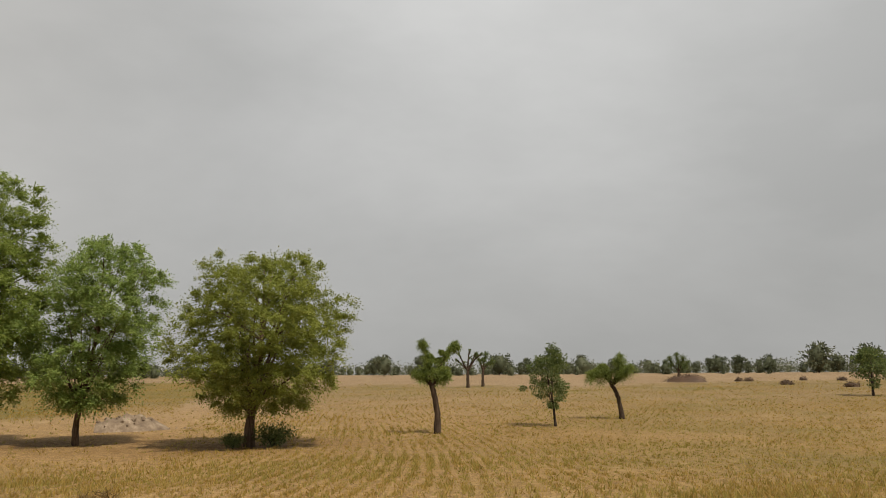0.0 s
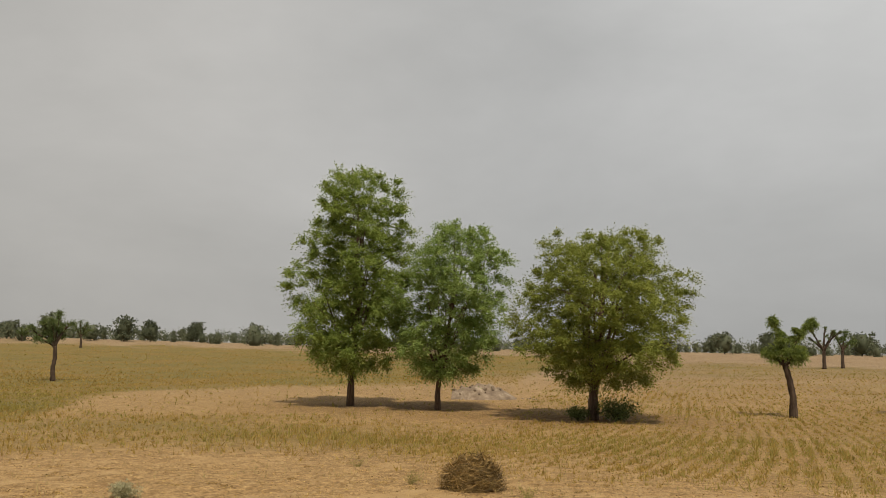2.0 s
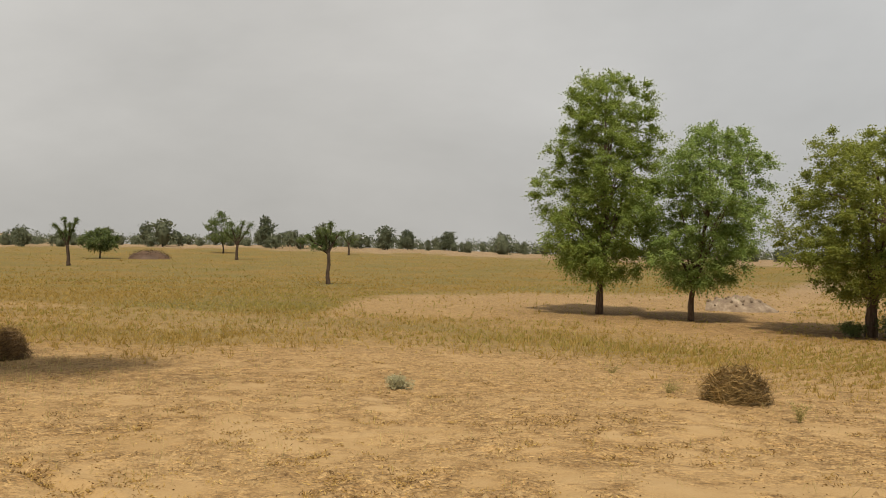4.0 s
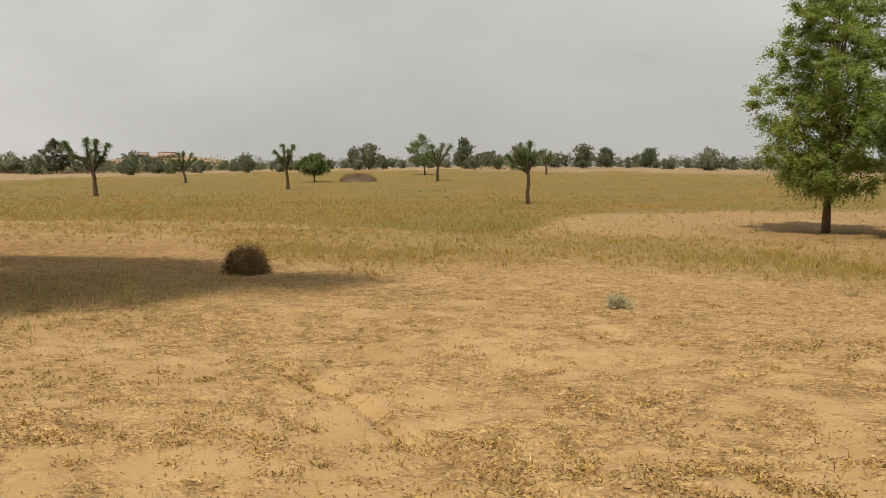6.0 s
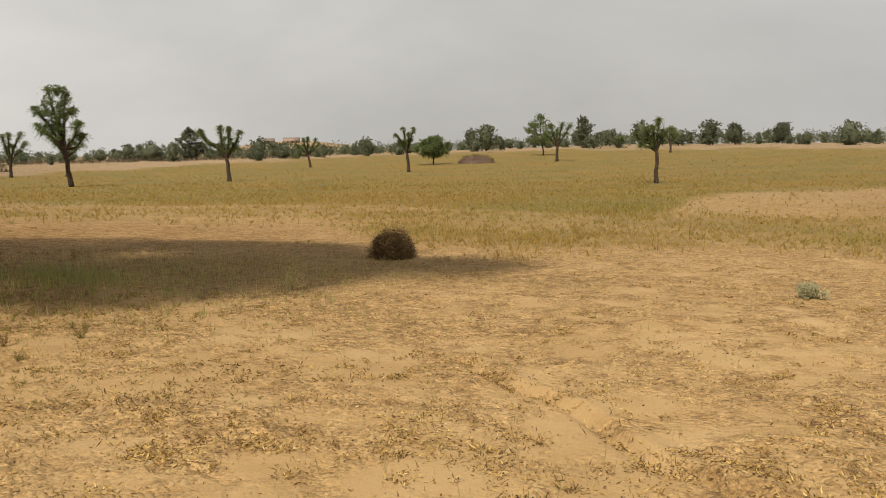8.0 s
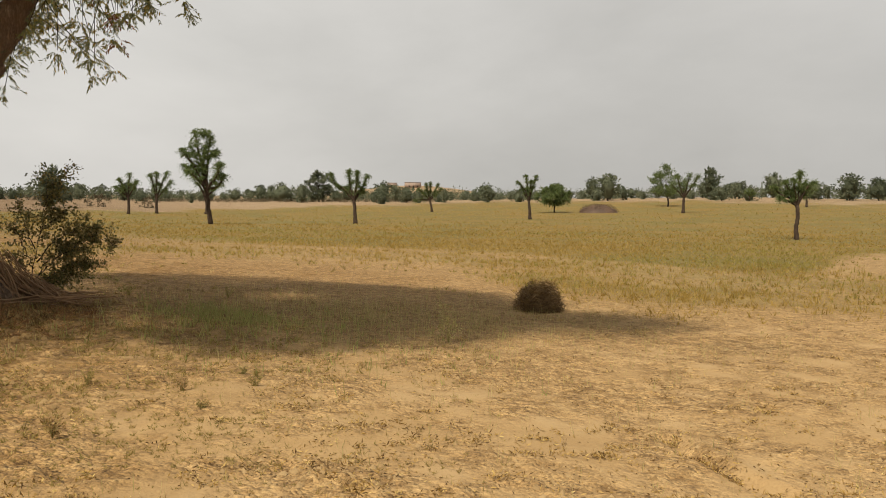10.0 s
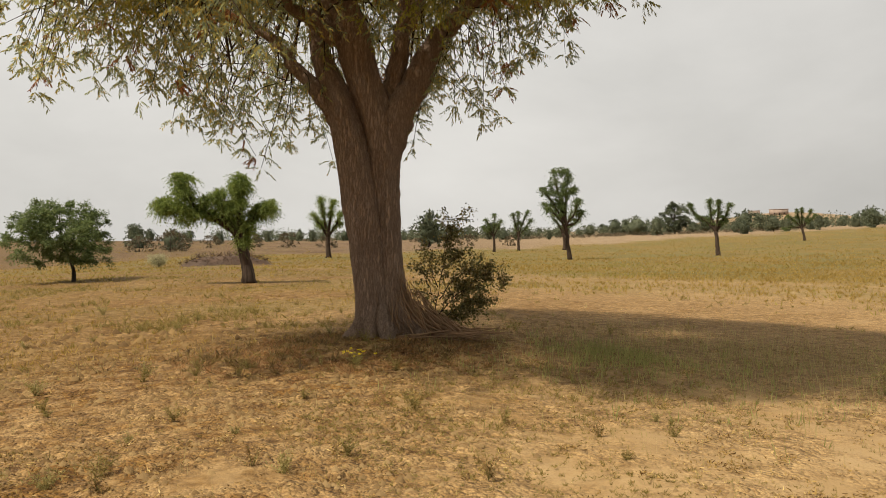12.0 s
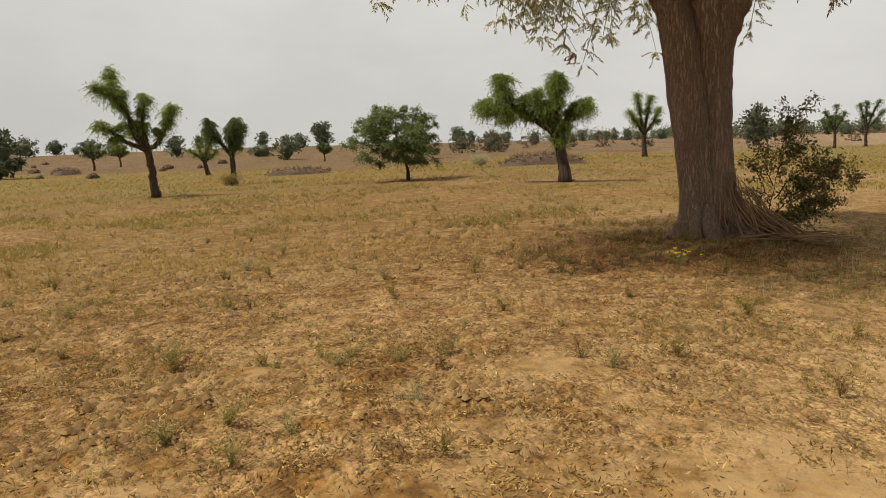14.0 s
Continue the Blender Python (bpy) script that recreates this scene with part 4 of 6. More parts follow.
lopped_tree("khejri_tree", -135.0, 144.4, 7.5, [(0, 0), (-0.02, 0.2), (-0.07, 0.4)],
            [[(-0.35, 0.42), (-0.56, 0.38)], [(-0.25, 0.6), (-0.45, 0.76)], [(-0.15, 0.7), (-0.2, 0.93)], [(-0.06, 0.7), (-0.06, 0.96)], [(0.08, 0.65), (0.2, 0.92)], [(0.15, 0.6), (0.31, 0.77)]],
            KHEJRI, "low khejri with a fan of tufted limbs", 31, 0.07, 0.045, 1.0, size=0.28)
lopped_tree("khejri_tree", -80.1, 169.2, 9.0, [(0, 0), (0, 0.2), (0.01, 0.4)],
            [[(-0.1, 0.7), (-0.17, 0.95)], [(0.08, 0.7), (0.13, 0.96)], [(0.2, 0.7), (0.34, 0.93)], [(-0.18, 0.6), (-0.3, 0.73)], [(0.0, 0.6), (0.0, 0.82)]],
            KHEJRI, "khejri with stout green tufted arms", 32, 0.1, 0.045, 1.1, size=0.3)
lopped_tree("khejri_tree", -146.3, 77.0, 8.2, [(0, 0), (0, 0.2), (0.0, 0.36)],
            [[(-0.06, 0.65), (-0.12, 0.92)], [(0.0, 0.7), (0.01, 0.97)], [(0.12, 0.7), (0.25, 0.98)], [(0.16, 0.55), (0.33, 0.76)]],
            KHEJRI_DARK, "lopped khejri with dark clustered tufts", 33, 0.08, 0.04, 1.0, size=0.28)
lopped_tree("khejri_tree", -140.9, 68.6, 7.6, [(0, 0), (0.01, 0.2), (0.0, 0.42)],
            [[(-0.1, 0.65), (-0.2, 0.85)], [(0.02, 0.7), (0.04, 0.97)], [(0.12, 0.62), (0.2, 0.8)], [(-0.16, 0.55), (-0.28, 0.66)]],
            KHEJRI_DARK, "lopped khejri with short raised arms", 34, 0.07, 0.04, 1.0, size=0.26)
lopped_tree("khejri_tree", -96.8, 24.0, 7.4, [(0, 0), (0, 0.2), (0.0, 0.36)],
            [[(-0.12, 0.55), (-0.22, 0.72)], [(-0.06, 0.7), (-0.1, 0.97)], [(0.06, 0.7), (0.1, 0.92)], [(0.14, 0.55), (0.23, 0.74)], [(-0.05, 0.5), (-0.12, 0.6)]],
            KHEJRI, "pale green khejri with thick upturned stubs", 35, 0.08, 0.05, 1.1, size=0.26)
lopped_tree("khejri_tree", 67.4, 103.1, 6.0, [(0, 0), (0, 0.22), (0.0, 0.44)],
            [[(-0.12, 0.65), (-0.24, 0.9)], [(0.02, 0.75), (0.05, 0.98)], [(0.12, 0.7), (0.22, 0.9)], [(0.2, 0.74), (0.37, 0.88)], [(-0.15, 0.6), (-0.3, 0.72)]],
            SHRUB, "nearly bare lopped khejri with knotted grey arms", 36, 0.035, 0.05, 0.4, True, size=0.2)
lopped_tree("khejri_tree", 72.0, 105.7, 5.5, [(0, 0), (0, 0.25), (0.01, 0.5)],
            [[(-0.1, 0.75), (-0.18, 0.92)], [(0.05, 0.78), (0.1, 0.96)], [(0.15, 0.65), (0.28, 0.75)]],
            KHEJRI_DARK, "small khejri with a green tufted head", 37, 0.1, 0.05, 1.0, size=0.24)
lopped_tree("khejri_tree", 121.0, 109.0, 5.2, [(0, 0), (0, 0.2), (0.0, 0.36)],
            [[(-0.2, 0.6), (-0.33, 0.85)], [(0.0, 0.7), (-0.05, 0.98)], [(0.14, 0.65), (0.2, 0.88)], [(0.2, 0.5), (0.38, 0.7)]],
            KHEJRI, "khejri with green tufts behind a brush pile", 38, 0.14, 0.05, 1.0, size=0.26)
for k, (x, y, h, w) in enumerate([(-127.3, -55.0, 4.3, 1.3), (-139.3, -55.7, 3.7, 1.0), (-136.4, -19.9, 3.1, 1.1), (-69.1, 220.5, 7.2, 0.9), (-143.7, 86.4, 8.8, 1.0), (-95.5, 250.8, 4.0, 1.2)]):
    lopped_tree("khejri_tree", x, y, h, [(0, 0), (0.01, 0.2), (-0.02, 0.4)],
                [[(-0.15 * w, 0.65), (-0.28 * w, 0.82)], [(-0.04, 0.7), (-0.06, 0.97)], [(0.1 * w, 0.68), (0.2 * w, 0.92)], [(0.15 * w, 0.55), (0.32 * w, 0.68)]],
                KHEJRI if k % 2 else KHEJRI_DARK, "small distant lopped khejri with green tufts", 60 + k, 0.11, 0.05, 0.9, size=0.26)

# round-headed trees
canopy_tree("field_tree", -51.9, -2.2, 4.75, [(0.2, 0.3), (0.28, 0.54), (0.42, 0.6), (0.6, 0.56), (0.78, 0.5), (0.95, 0.3)], ([0, 0.3, 1], [0, -0.1, -0.16]), KHEJRI_DARK, BARK_DARK,
            "round green tree with a low drooping crown", 41, 400, 26, 0.12, 0.36, 0.1, 9, "field trees", fork=0.3, lump=1.3)
canopy_tree("field_tree", 29.7, 36.1, 4.5, [(0.26, 0.08), (0.36, 0.26), (0.55, 0.25), (0.75, 0.22), (0.9, 0.16), (1.0, 0.03)], ([0, 0.25, 0.6, 1], [0, -0.1, -0.1, -0.04]), KHEJRI_DARK, BARK_DARK,
            "slim young tree with a ragged green crown", 42, 80, 75, 0.13, 0.3, 0.07, 8, "field trees", fork=0.3)
canopy_tree("field_tree", 77.9, 45.2, 4.4, [(0.25, 0.1), (0.4, 0.4), (0.6, 0.46), (0.8, 0.36), (1.0, 0.1)], FLAT, KHEJRI_DARK, BARK_DARK, "dark round tree at the field edge", 43, 60, 40, 0.26, 0.45, 0.12, 6, "field trees", fork=0.3)
canopy_tree("field_tree", -107.5, 158.0, 7.0, [(0.3, 0.35), (0.42, 0.6), (0.65, 0.6), (0.85, 0.4), (0.97, 0.12)], FLAT, KHEJRI_DARK, BARK_DARK, "wide green tree standing alone in the crop", 44, 160, 18, 0.36, 0.7, 0.16, 6, "field trees")
canopy_tree("field_tree", -101.4, 205.8, 11.2, [(0.3, 0.1), (0.4, 0.3), (0.6, 0.36), (0.8, 0.3), (1.0, 0.08)], ([0, 1], [0, -0.1]), KHEJRI_DARK, BARK_DARK, "tall green tree at the crest of the field", 45, 90, 40, 0.4, 0.85, 0.2, 6, "field trees")
canopy_tree("field_tree", -251.4, 203.3, 12.5, [(0.1, 0.25), (0.3, 0.48), (0.6, 0.46), (0.85, 0.3), (1.0, 0.08)], FLAT, HAZY_LEAF, BARK_DARK, "large domed green tree on the far field edge", 46, 150, 16, 0.6, 1.1, 0.3, 5, "field trees")


# the large neem beside the walk: two fused stems, forking, with hanging sprays of leaf
def neem_tree():
    rng = rnd(5)
    x, y = TREE
    t = thing("neem_tree", x, y, "old neem with a fused double trunk and hanging sprays", "tree", "", facing(x, y), 0.12)
    b = Bag()
    # (right, away, up) of the two stems
    left = smooth_line([(-0.08, 0.0, 0), (-0.12, 0.0, 0.7), (-0.2, 0.0, 1.7), (-0.27, -0.02, 2.3), (-0.38, -0.03, 3.2), (-0.6, 0.0, 4.0), (-0.86, 0.1, 4.75), (-0.95, 0.3, 5.6)], 6)
    right = smooth_line([(0.18, 0.05, 0), (0.15, 0.05, 0.8), (0.11, 0.06, 1.8), (0.1, 0.08, 2.55), (0.1, 0.06, 3.2), (-0.02, 0.04, 3.8), (-0.2, 0.0, 4.4), (-0.34, -0.05, 5.03), (-0.56, -0.1, 5.65), (-0.72, -0.15, 6.26), (-1.0, -0.25, 7.8)], 6)

    def stem(line, radii, phase):
        sides = 26
        bag = Bag()
        tube(bag, line, radii, sides)
        v = bag.v[0]
        n = len(line)
        body = v[:n * sides].reshape(n, sides, 3)
        c = line[:, None]
        th = np.arange(sides) * 2 * math.pi / sides
        up = line[:, 2][:, None]
        flare = 1 + 0.75 * np.exp(-up / 0.32) * (0.55 + 0.45 * np.sin(5 * th[None] + phase)) + 0.07 * np.sin(3 * th[None] + 1.3 * up + phase) + 0.05 * np.sin(7 * th[None] - 0.8 * up)
        flare = flare + rng.normal(size=flare.shape) * 0.018
        v[:n * sides] = (c + (body - c) * flare[..., None]).reshape(-1, 3)
        return bag
    trunk = stem(left, [0.33, 0.28, 0.28, 0.285, 0.28, 0.24, 0.16, 0.08], 0.4)
    other = stem(right, [0.34, 0.285, 0.275, 0.28, 0.3, 0.29, 0.27, 0.28, 0.27, 0.25, 0.17], 2.0)
    mesh_object("trunk", trunk, BARK, t, True)
    mesh_object("trunk", other, BARK, t, True)
    # roots that run out from the foot
    for pts, r in (([(0.25, -0.1, 0.75), (0.42, -0.2, 0.35), (0.66, -0.32, 0.12), (0.95, -0.45, 0.0)], 0.15), ([(0.3, 0.1, 0.6), (0.55, 0.1, 0.26), (0.85, 0.15, 0.06), (1.15, 0.2, -0.04)], 0.13),
                   ([(-0.2, -0.1, 0.55), (-0.36, -0.2, 0.24), (-0.55, -0.28, 0.06), (-0.75, -0.32, -0.05)], 0.14), ([(0.02, -0.2, 0.6), (0.06, -0.36, 0.28), (0.1, -0.55, 0.08), (0.1, -0.75, -0.04)], 0.15)):
        rb = Bag()
        tube(rb, smooth_line(pts, 5), [r * 0.7, r, r * 0.85, r * 0.5], 9, 0.05, rng)
        mesh_object("root", rb, BARK, t, True)
    limbs = [
        ([(-0.45, 0.05, 3.2), (-0.66, 0.02, 3.75), (-0.84, 0.0, 4.0), (-1.32, 0.05, 4.61), (-1.65, 0.1, 5.03), (-2.32, 0.3, 5.42), (-3.8, 0.6, 6.0)], 0.17),
        ([(0.12, 0.12, 2.5), (0.25, 0.1, 3.3), (0.52, 0.06, 4.0), (0.88, 0.05, 4.6), (1.18, 0.05, 5.1), (1.9, 0.0, 5.75), (2.5, 0.0, 6.13), (3.9, -0.2, 6.9)], 0.31),
        ([(0.08, 0.2, 2.7), (0.2, 0.2, 3.6), (0.33, 0.18, 4.22), (0.49, 0.15, 5.03), (0.59, 0.1, 5.9), (0.75, -0.2, 7.6)], 0.27),
        ([(-0.4, -0.1, 4.75), (-0.75, -0.25, 5.08), (-1.29, -0.5, 5.36), (-1.55, -0.7, 5.9), (-2.4, -1.3, 6.8)], 0.15),
        ([(0.5, 0.15, 5.0), (0.9, 0.8, 6.0), (1.4, 1.8, 7.0), (2.0, 3.2, 7.7)], 0.14),
        ([(-0.6, 0.1, 5.6), (-0.7, 1.0, 6.2), (-0.9, 2.4, 6.9), (-1.2, 3.8, 7.4)], 0.14),
        ([(0.58, 0.1, 5.7), (1.0, -0.9, 6.2), (1.6, -2.2, 6.7), (2.4, -3.6, 7.1)], 0.13),
        ([(-0.72, -0.15, 6.2), (-1.2, -0.9, 7.2), (-1.7, -2.0, 8.4), (-2.0, -3.2, 9.0)], 0.14),
        ([(-1.0, -0.25, 7.6), (-1.6, 0.2, 8.8), (-2.4, 0.8, 9.8)], 0.12),
        ([(0.75, -0.2, 7.4), (0.9, -0.5, 8.8), (1.2, 0.3, 10.2)], 0.12),
    ]
    ends = []
    for pts, r in limbs:
        lb = Bag()
        ln = smooth_line(pts, 6)
        ln[1:-1] += rng.normal(size=(len(ln) - 2, 3)) * 0.018
        tube(lb, ln, [r * 0.6, r * 0.95, r * 0.72, r * 0.52, r * 0.36, r * 0.14], 12, 0.02, rng)
        mesh_object("limb", lb, BARK, t, True)
        ends.append(ln)
    # boughs, hanging twigs and their sprays
    twigs, crown, dry = Bag(), Bag(), Bag()
    low_r = [-6.6, -5.2, -4.3, -3.2, -2.8, -2.2, -1.5, -1.0, -0.6, 0.0, 0.5, 0.85, 1.3, 2.5, 3.2, 3.6, 4.6, 5.6]
    low_z = [5.0, 4.2, 3.7, 3.5, 3.5, 3.6, 3.45, 3.5, 4.4, 5.0, 3.9, 3.7, 3.9, 4.15, 4.6, 5.0, 5.9, 6.7]

    def sprays(at, d, bag, n=8, size=1.0, simple=False):
        """A pinnate leaf from each place along its direction: paired leaflets and one at the tip."""
        L = rng.uniform(0.2, 0.32, len(at)) * size
        for f in np.linspace(0.2, 1.0, n):
            c = at + d * (L * f)[:, None]
            c[:, 2] -= 0.12 * f * f * L
            for sgn in (-1, 1):
                side = np.cross(d, [0.3, 0.2, 1.0]) * sgn
                leaves(bag, c, side * 0.8 + d * 0.8 + rng.normal(size=d.shape) * 0.25 - [0, 0, 0.5], 0.078 * size, 0.024 * size, rng, 0.15, simple)

    def nearest(p):
        ds = [np.linalg.norm(q[len(q) // 3:] - p, axis=1) for q in ends]
        k = int(np.argmin([d.min() for d in ds]))
        return ends[k][len(ends[k]) // 3:][int(np.argmin(ds[k]))]

    for _ in range(285):
        a, s = rng.uniform(0, 2 * math.pi), rng.uniform(0.12, 1) ** 0.5
        r, w = -0.7 + 5.7 * s * math.cos(a), 5.8 * s * math.sin(a)
        low = np.interp(r, low_r, low_z) + 0.5 * abs(w) / 5
        tip = np.array([r, w, low + (rng.exponential(0.5) if rng.random() < 0.3 else rng.uniform(0.5, 3.2))])
        if w < 0.5 and abs(r) < 1.6 and tip[2] < 5.0:
            continue
        p = tip * [0.9, 0.9, 1] + [0, 0, rng.uniform(0.7, 1.3)]
        p[2] = max(p[2], 4.9)
        q = nearest(p)
        tube(twigs, smooth_line([q, (q + p) / 2 + [0, 0, 0.3], p], 3), [0.05, 0.03, 0.014], 4)
        for h in range(3):
            out = p + rng.normal(size=3) * [0.5, 0.5, 0.2]
            end = tip + rng.normal(size=3) * [0.45, 0.45, 0.25] if h else tip
            ln2 = smooth_line([p, out * 0.6 + end * 0.4 + [0, 0, 0.25], end], 5)
            tube(twigs, ln2, [0.012, 0.008, 0.005], 3)
            m = 5
            s5 = np.linspace(0.35, 1, m)
            at = np.stack([np.interp(s5, np.linspace(0, 1, len(ln2)), ln2[:, c]) for c in range(3)], 1)
            at = np.vstack([at, np.repeat(ln2[-1:], 4, axis=0)])
            d = rng.normal(size=(len(at), 3))
            d[:, 2] = -0.4 - 0.9 * rng.random(len(at))
            d /= np.linalg.norm(d, axis=1, keepdims=True)
            sprays(at, d, dry if rng.random() < 0.08 else crown)
    # thin sprays that hang down beside the fork
    for tip in [(-1.86, 0.0, 2.9), (-1.55, 0.1, 3.3), (-2.84, 0.1, 3.6), (-2.2, 0, 3.7), (-1.05, -0.3, 3.5), (-0.85, -0.1, 3.9), (-1.35, 0.2, 3.8), (-0.7, 0.1, 4.2), (-1.6, 0, 4.0), (0.95, -0.2, 4.2), (0.72, 0.1, 3.65), (1.15, 0, 4.5), (0.62, 0, 3.2)]:
        tip = np.array(tip)
        q = nearest(tip + [0, 0, 1.2])
        ln2 = smooth_line([q, (q + tip) / 2 + [0.1, 0, 0.3], tip], 6)
        tube(twigs, ln2, [0.014, 0.008, 0.004], 4)
        at = np.repeat(ln2[len(ln2) // 2:], 3, axis=0)
        d = rng.normal(size=at.shape) * [1, 1, 0.5] - [0, 0, 0.5]
        sprays(at, d / np.linalg.norm(d, axis=1, keepdims=True), crown, 7, 0.85)
    # inner leaf along the limbs, and the closed roof of the crown
    front = np.stack([rng.uniform(-4.8, 2.6, 420), rng.uniform(-3.2, -0.7, 420), rng.uniform(5.0, 6.9, 420)], 1)
    front[:, 2] += 0.12 * np.abs(front[:, 0])
    front = front[(fbm(front[:, 0], front[:, 2], 0.9, 19) > -0.15)]
    for p in front[::3]:
        q = nearest(p + [0, 0.3, 0.3])
        tube(twigs, smooth_line([q, (q + p) / 2 + [0, 0, 0.2], p], 3), [0.025, 0.014, 0.006], 4)
    near_twig = front[::3][rng.integers(0, len(front[::3]), 5 * len(front))] + rng.normal(size=(5 * len(front), 3)) * 0.28
    d = rng.normal(size=near_twig.shape) - [0, 0, 0.5]
    sprays(near_twig, d / np.linalg.norm(d, axis=1, keepdims=True), crown, 6, 1.0, True)
    inner = np.vstack([q[len(q) // 2:] for q in ends])
    inner = np.vstack([inner + rng.normal(size=inner.shape) * 0.55 for _ in range(2)])
    inner = inner[inner[:, 2] > 5.3]
    for k in range(2):
        d = rng.normal(size=inner.shape)
        d /= np.linalg.norm(d, axis=1, keepdims=True)
        sprays(inner + rng.normal(size=inner.shape) * 0.3, d, crown, 5, 1.0)
    # close masses of leaf before the limbs, some of them turning yellow
    young = Bag()
    for k in range(40):
        right = k % 5 == 0
        c = np.array([rng.uniform(0.5, 2.4) if right else rng.uniform(-4.8, -1.2), rng.uniform(-1.6, -0.4), rng.uniform(5.0, 6.5)])
        if k > 30:
            c[0] = rng.uniform(-1.2, 0.6)
            c[2] = rng.uniform(5.9, 6.9)
        if k % 5 in (0, 2):
            c[1] -= 0.9
        q = nearest(c + [0, 0.3, 0.4])
        tube(twigs, smooth_line([q, (q + c) / 2 + [0, 0, 0.2], c], 3), [0.03, 0.016, 0.006], 4)
        at = c + np.clip(rng.normal(size=(58, 3)), -1.7, 1.7) * [0.42, 0.34, 0.27]
        d = rng.normal(size=at.shape) + (at - c) * 2 - [0, 0, 0.5]
        sprays(at, d / np.linalg.norm(d, axis=1, keepdims=True), young if k % 5 in (0, 2) else crown, 7, 0.95)
    for c in [(-1.25, -0.7, 6.05), (-0.9, -0.7, 6.25), (-0.55, -0.6, 6.0), (-0.1, -0.5, 6.2), (-1.6, -0.8, 6.3), (0.15, -0.5, 5.75)]:
        at = np.array(c) + rng.normal(size=(16, 3)) * [0.12, 0.12, 0.18]
        d = rng.normal(size=at.shape) * 0.35 - [0, 0, 1.0]
        sprays(at, d / np.linalg.norm(d, axis=1, keepdims=True), dry, 6, 0.95)
    roof = []
    while len(roof) < 500:
        a, s = rng.uniform(0, 2 * math.pi), rng.uniform(0.02, 1) ** 0.5
        z1, z0 = 11.4 - 3.9 * s ** 2, 6.7 + 0.5 * s
        p = (0.1 + 6.3 * s * math.cos(a), 6.1 * s * math.sin(a), z0 + (z1 - z0) * rng.random())
        if p[0] > -2.4 or rng.random() < 0.3:
            roof.append(p)
    clumps(crown, np.array(roof), 0.66, 105, 0.16, 0.08, rng, 0.6, 0.8, None, True)
    # heavy bough on the heap's side, unseen, added to lengthen the crown's shadow
    bough = smooth_line([(0.75, -0.25, 7.5), (2.0, -2.6, 8.2), (4.0, -4.0, 8.4), (5.4, -4.9, 8.1)], 6)
    lb = Bag()
    tube(lb, bough, [0.13, 0.09, 0.05, 0.02], 8, 0.05, rng)
    mesh_object("limb", lb, BARK, t, True)
    at = bough[rng.integers(4, len(bough), 150)] + rng.normal(size=(150, 3)) * [0.9, 0.9, 0.35] + [0, 0, 0.3]
    clumps(crown, at, 0.65, 85, 0.16, 0.08, rng, 0.5, 0.8, None, True)
    tagged(mesh_object("twig", twigs, BARK_GREY, t, True, "thin hanging brown twigs"), kind="stuff")
    mesh_object("crown", crown, NEEM, t)
    mesh_object("yellowing_leaves", young, NEEM_YELLOW, t, False, "yellow-green leaf masses before the limbs")
    mesh_object("dry_leaves", dry, NEEM_DRY, t, False, "withered reddish brown leaf sprays")
    return t


neem_tree()


# distant belt of trees and bushes beyond the crest
def belt_tree(x, y, h, w, seed, leaf, label, bush=False):
    prof = [(0.0, 0.3), (0.25, 0.5), (0.6, 0.48), (0.85, 0.3), (1.0, 0.08)] if bush else [(0.12, 0.2), (0.28, 0.44), (0.6, 0.5), (0.84, 0.36), (1.0, 0.1)]
    prof = [(u, v * w) for u, v in prof]
    return canopy_tree("bush" if bush else "field_tree", x, y, h, prof, FLAT, leaf, BARK_DARK, label, seed, 32 if bush else 38, 12, 0.094 * h + 0.115, 0.145 * h, 0.025 * h, 2, "distant bushes" if bush else "distant trees", lump=0.3 * h)


BELT_MARKS = [(251, 164, 9.6, 1.15), (226, 165, 5.8, 1.29), (213, 167, 5.6, 0.97), (132, 258, 7.3, 1.28), (168, 236, 7.6, 1.36), (155, 269, 7.6, 1.32), (211, 240, 6.8, 1.66), (247, 203, 6.2, 1.4), (216, 126, 7.8, 1.27),
              (-147, 252, 9.1, 0.96), (-74, 281, 8.2, 1.08), (-68, 293, 6.9, 1.23), (-106, 303, 8.4, 1.12), (-115, 267, 9.9, 0.62), (-58, 326, 7.8, 1.05), (-30, 279, 7.1, 1.45), (-172, 283, 8.3, 0.8)]
BELT_MARKS += [(-208, 258, 6.5, 2.2), (-267, 197, 7.0, 1.77), (-248, 236, 7.8, 1.3), (-261, -39, 7.9, 0.93), (-251, -131, 6.0, 1.25), (-173, 11, 4.0, 1.59), (-193, 5, 3.2, 1.92), (-151, -29, 4.2, 1.2), (-263, -9, 6.7, 0.84),
               (-193, -64, 4.8, 0.99), (-179, -40, 2.7, 2.4), (-189, 74, 8.6, 0.85), (-213, -94, 4.9, 1.24), (-225, -92, 4.3, 1.5), (-108, -59, 6.3, 0.8)]


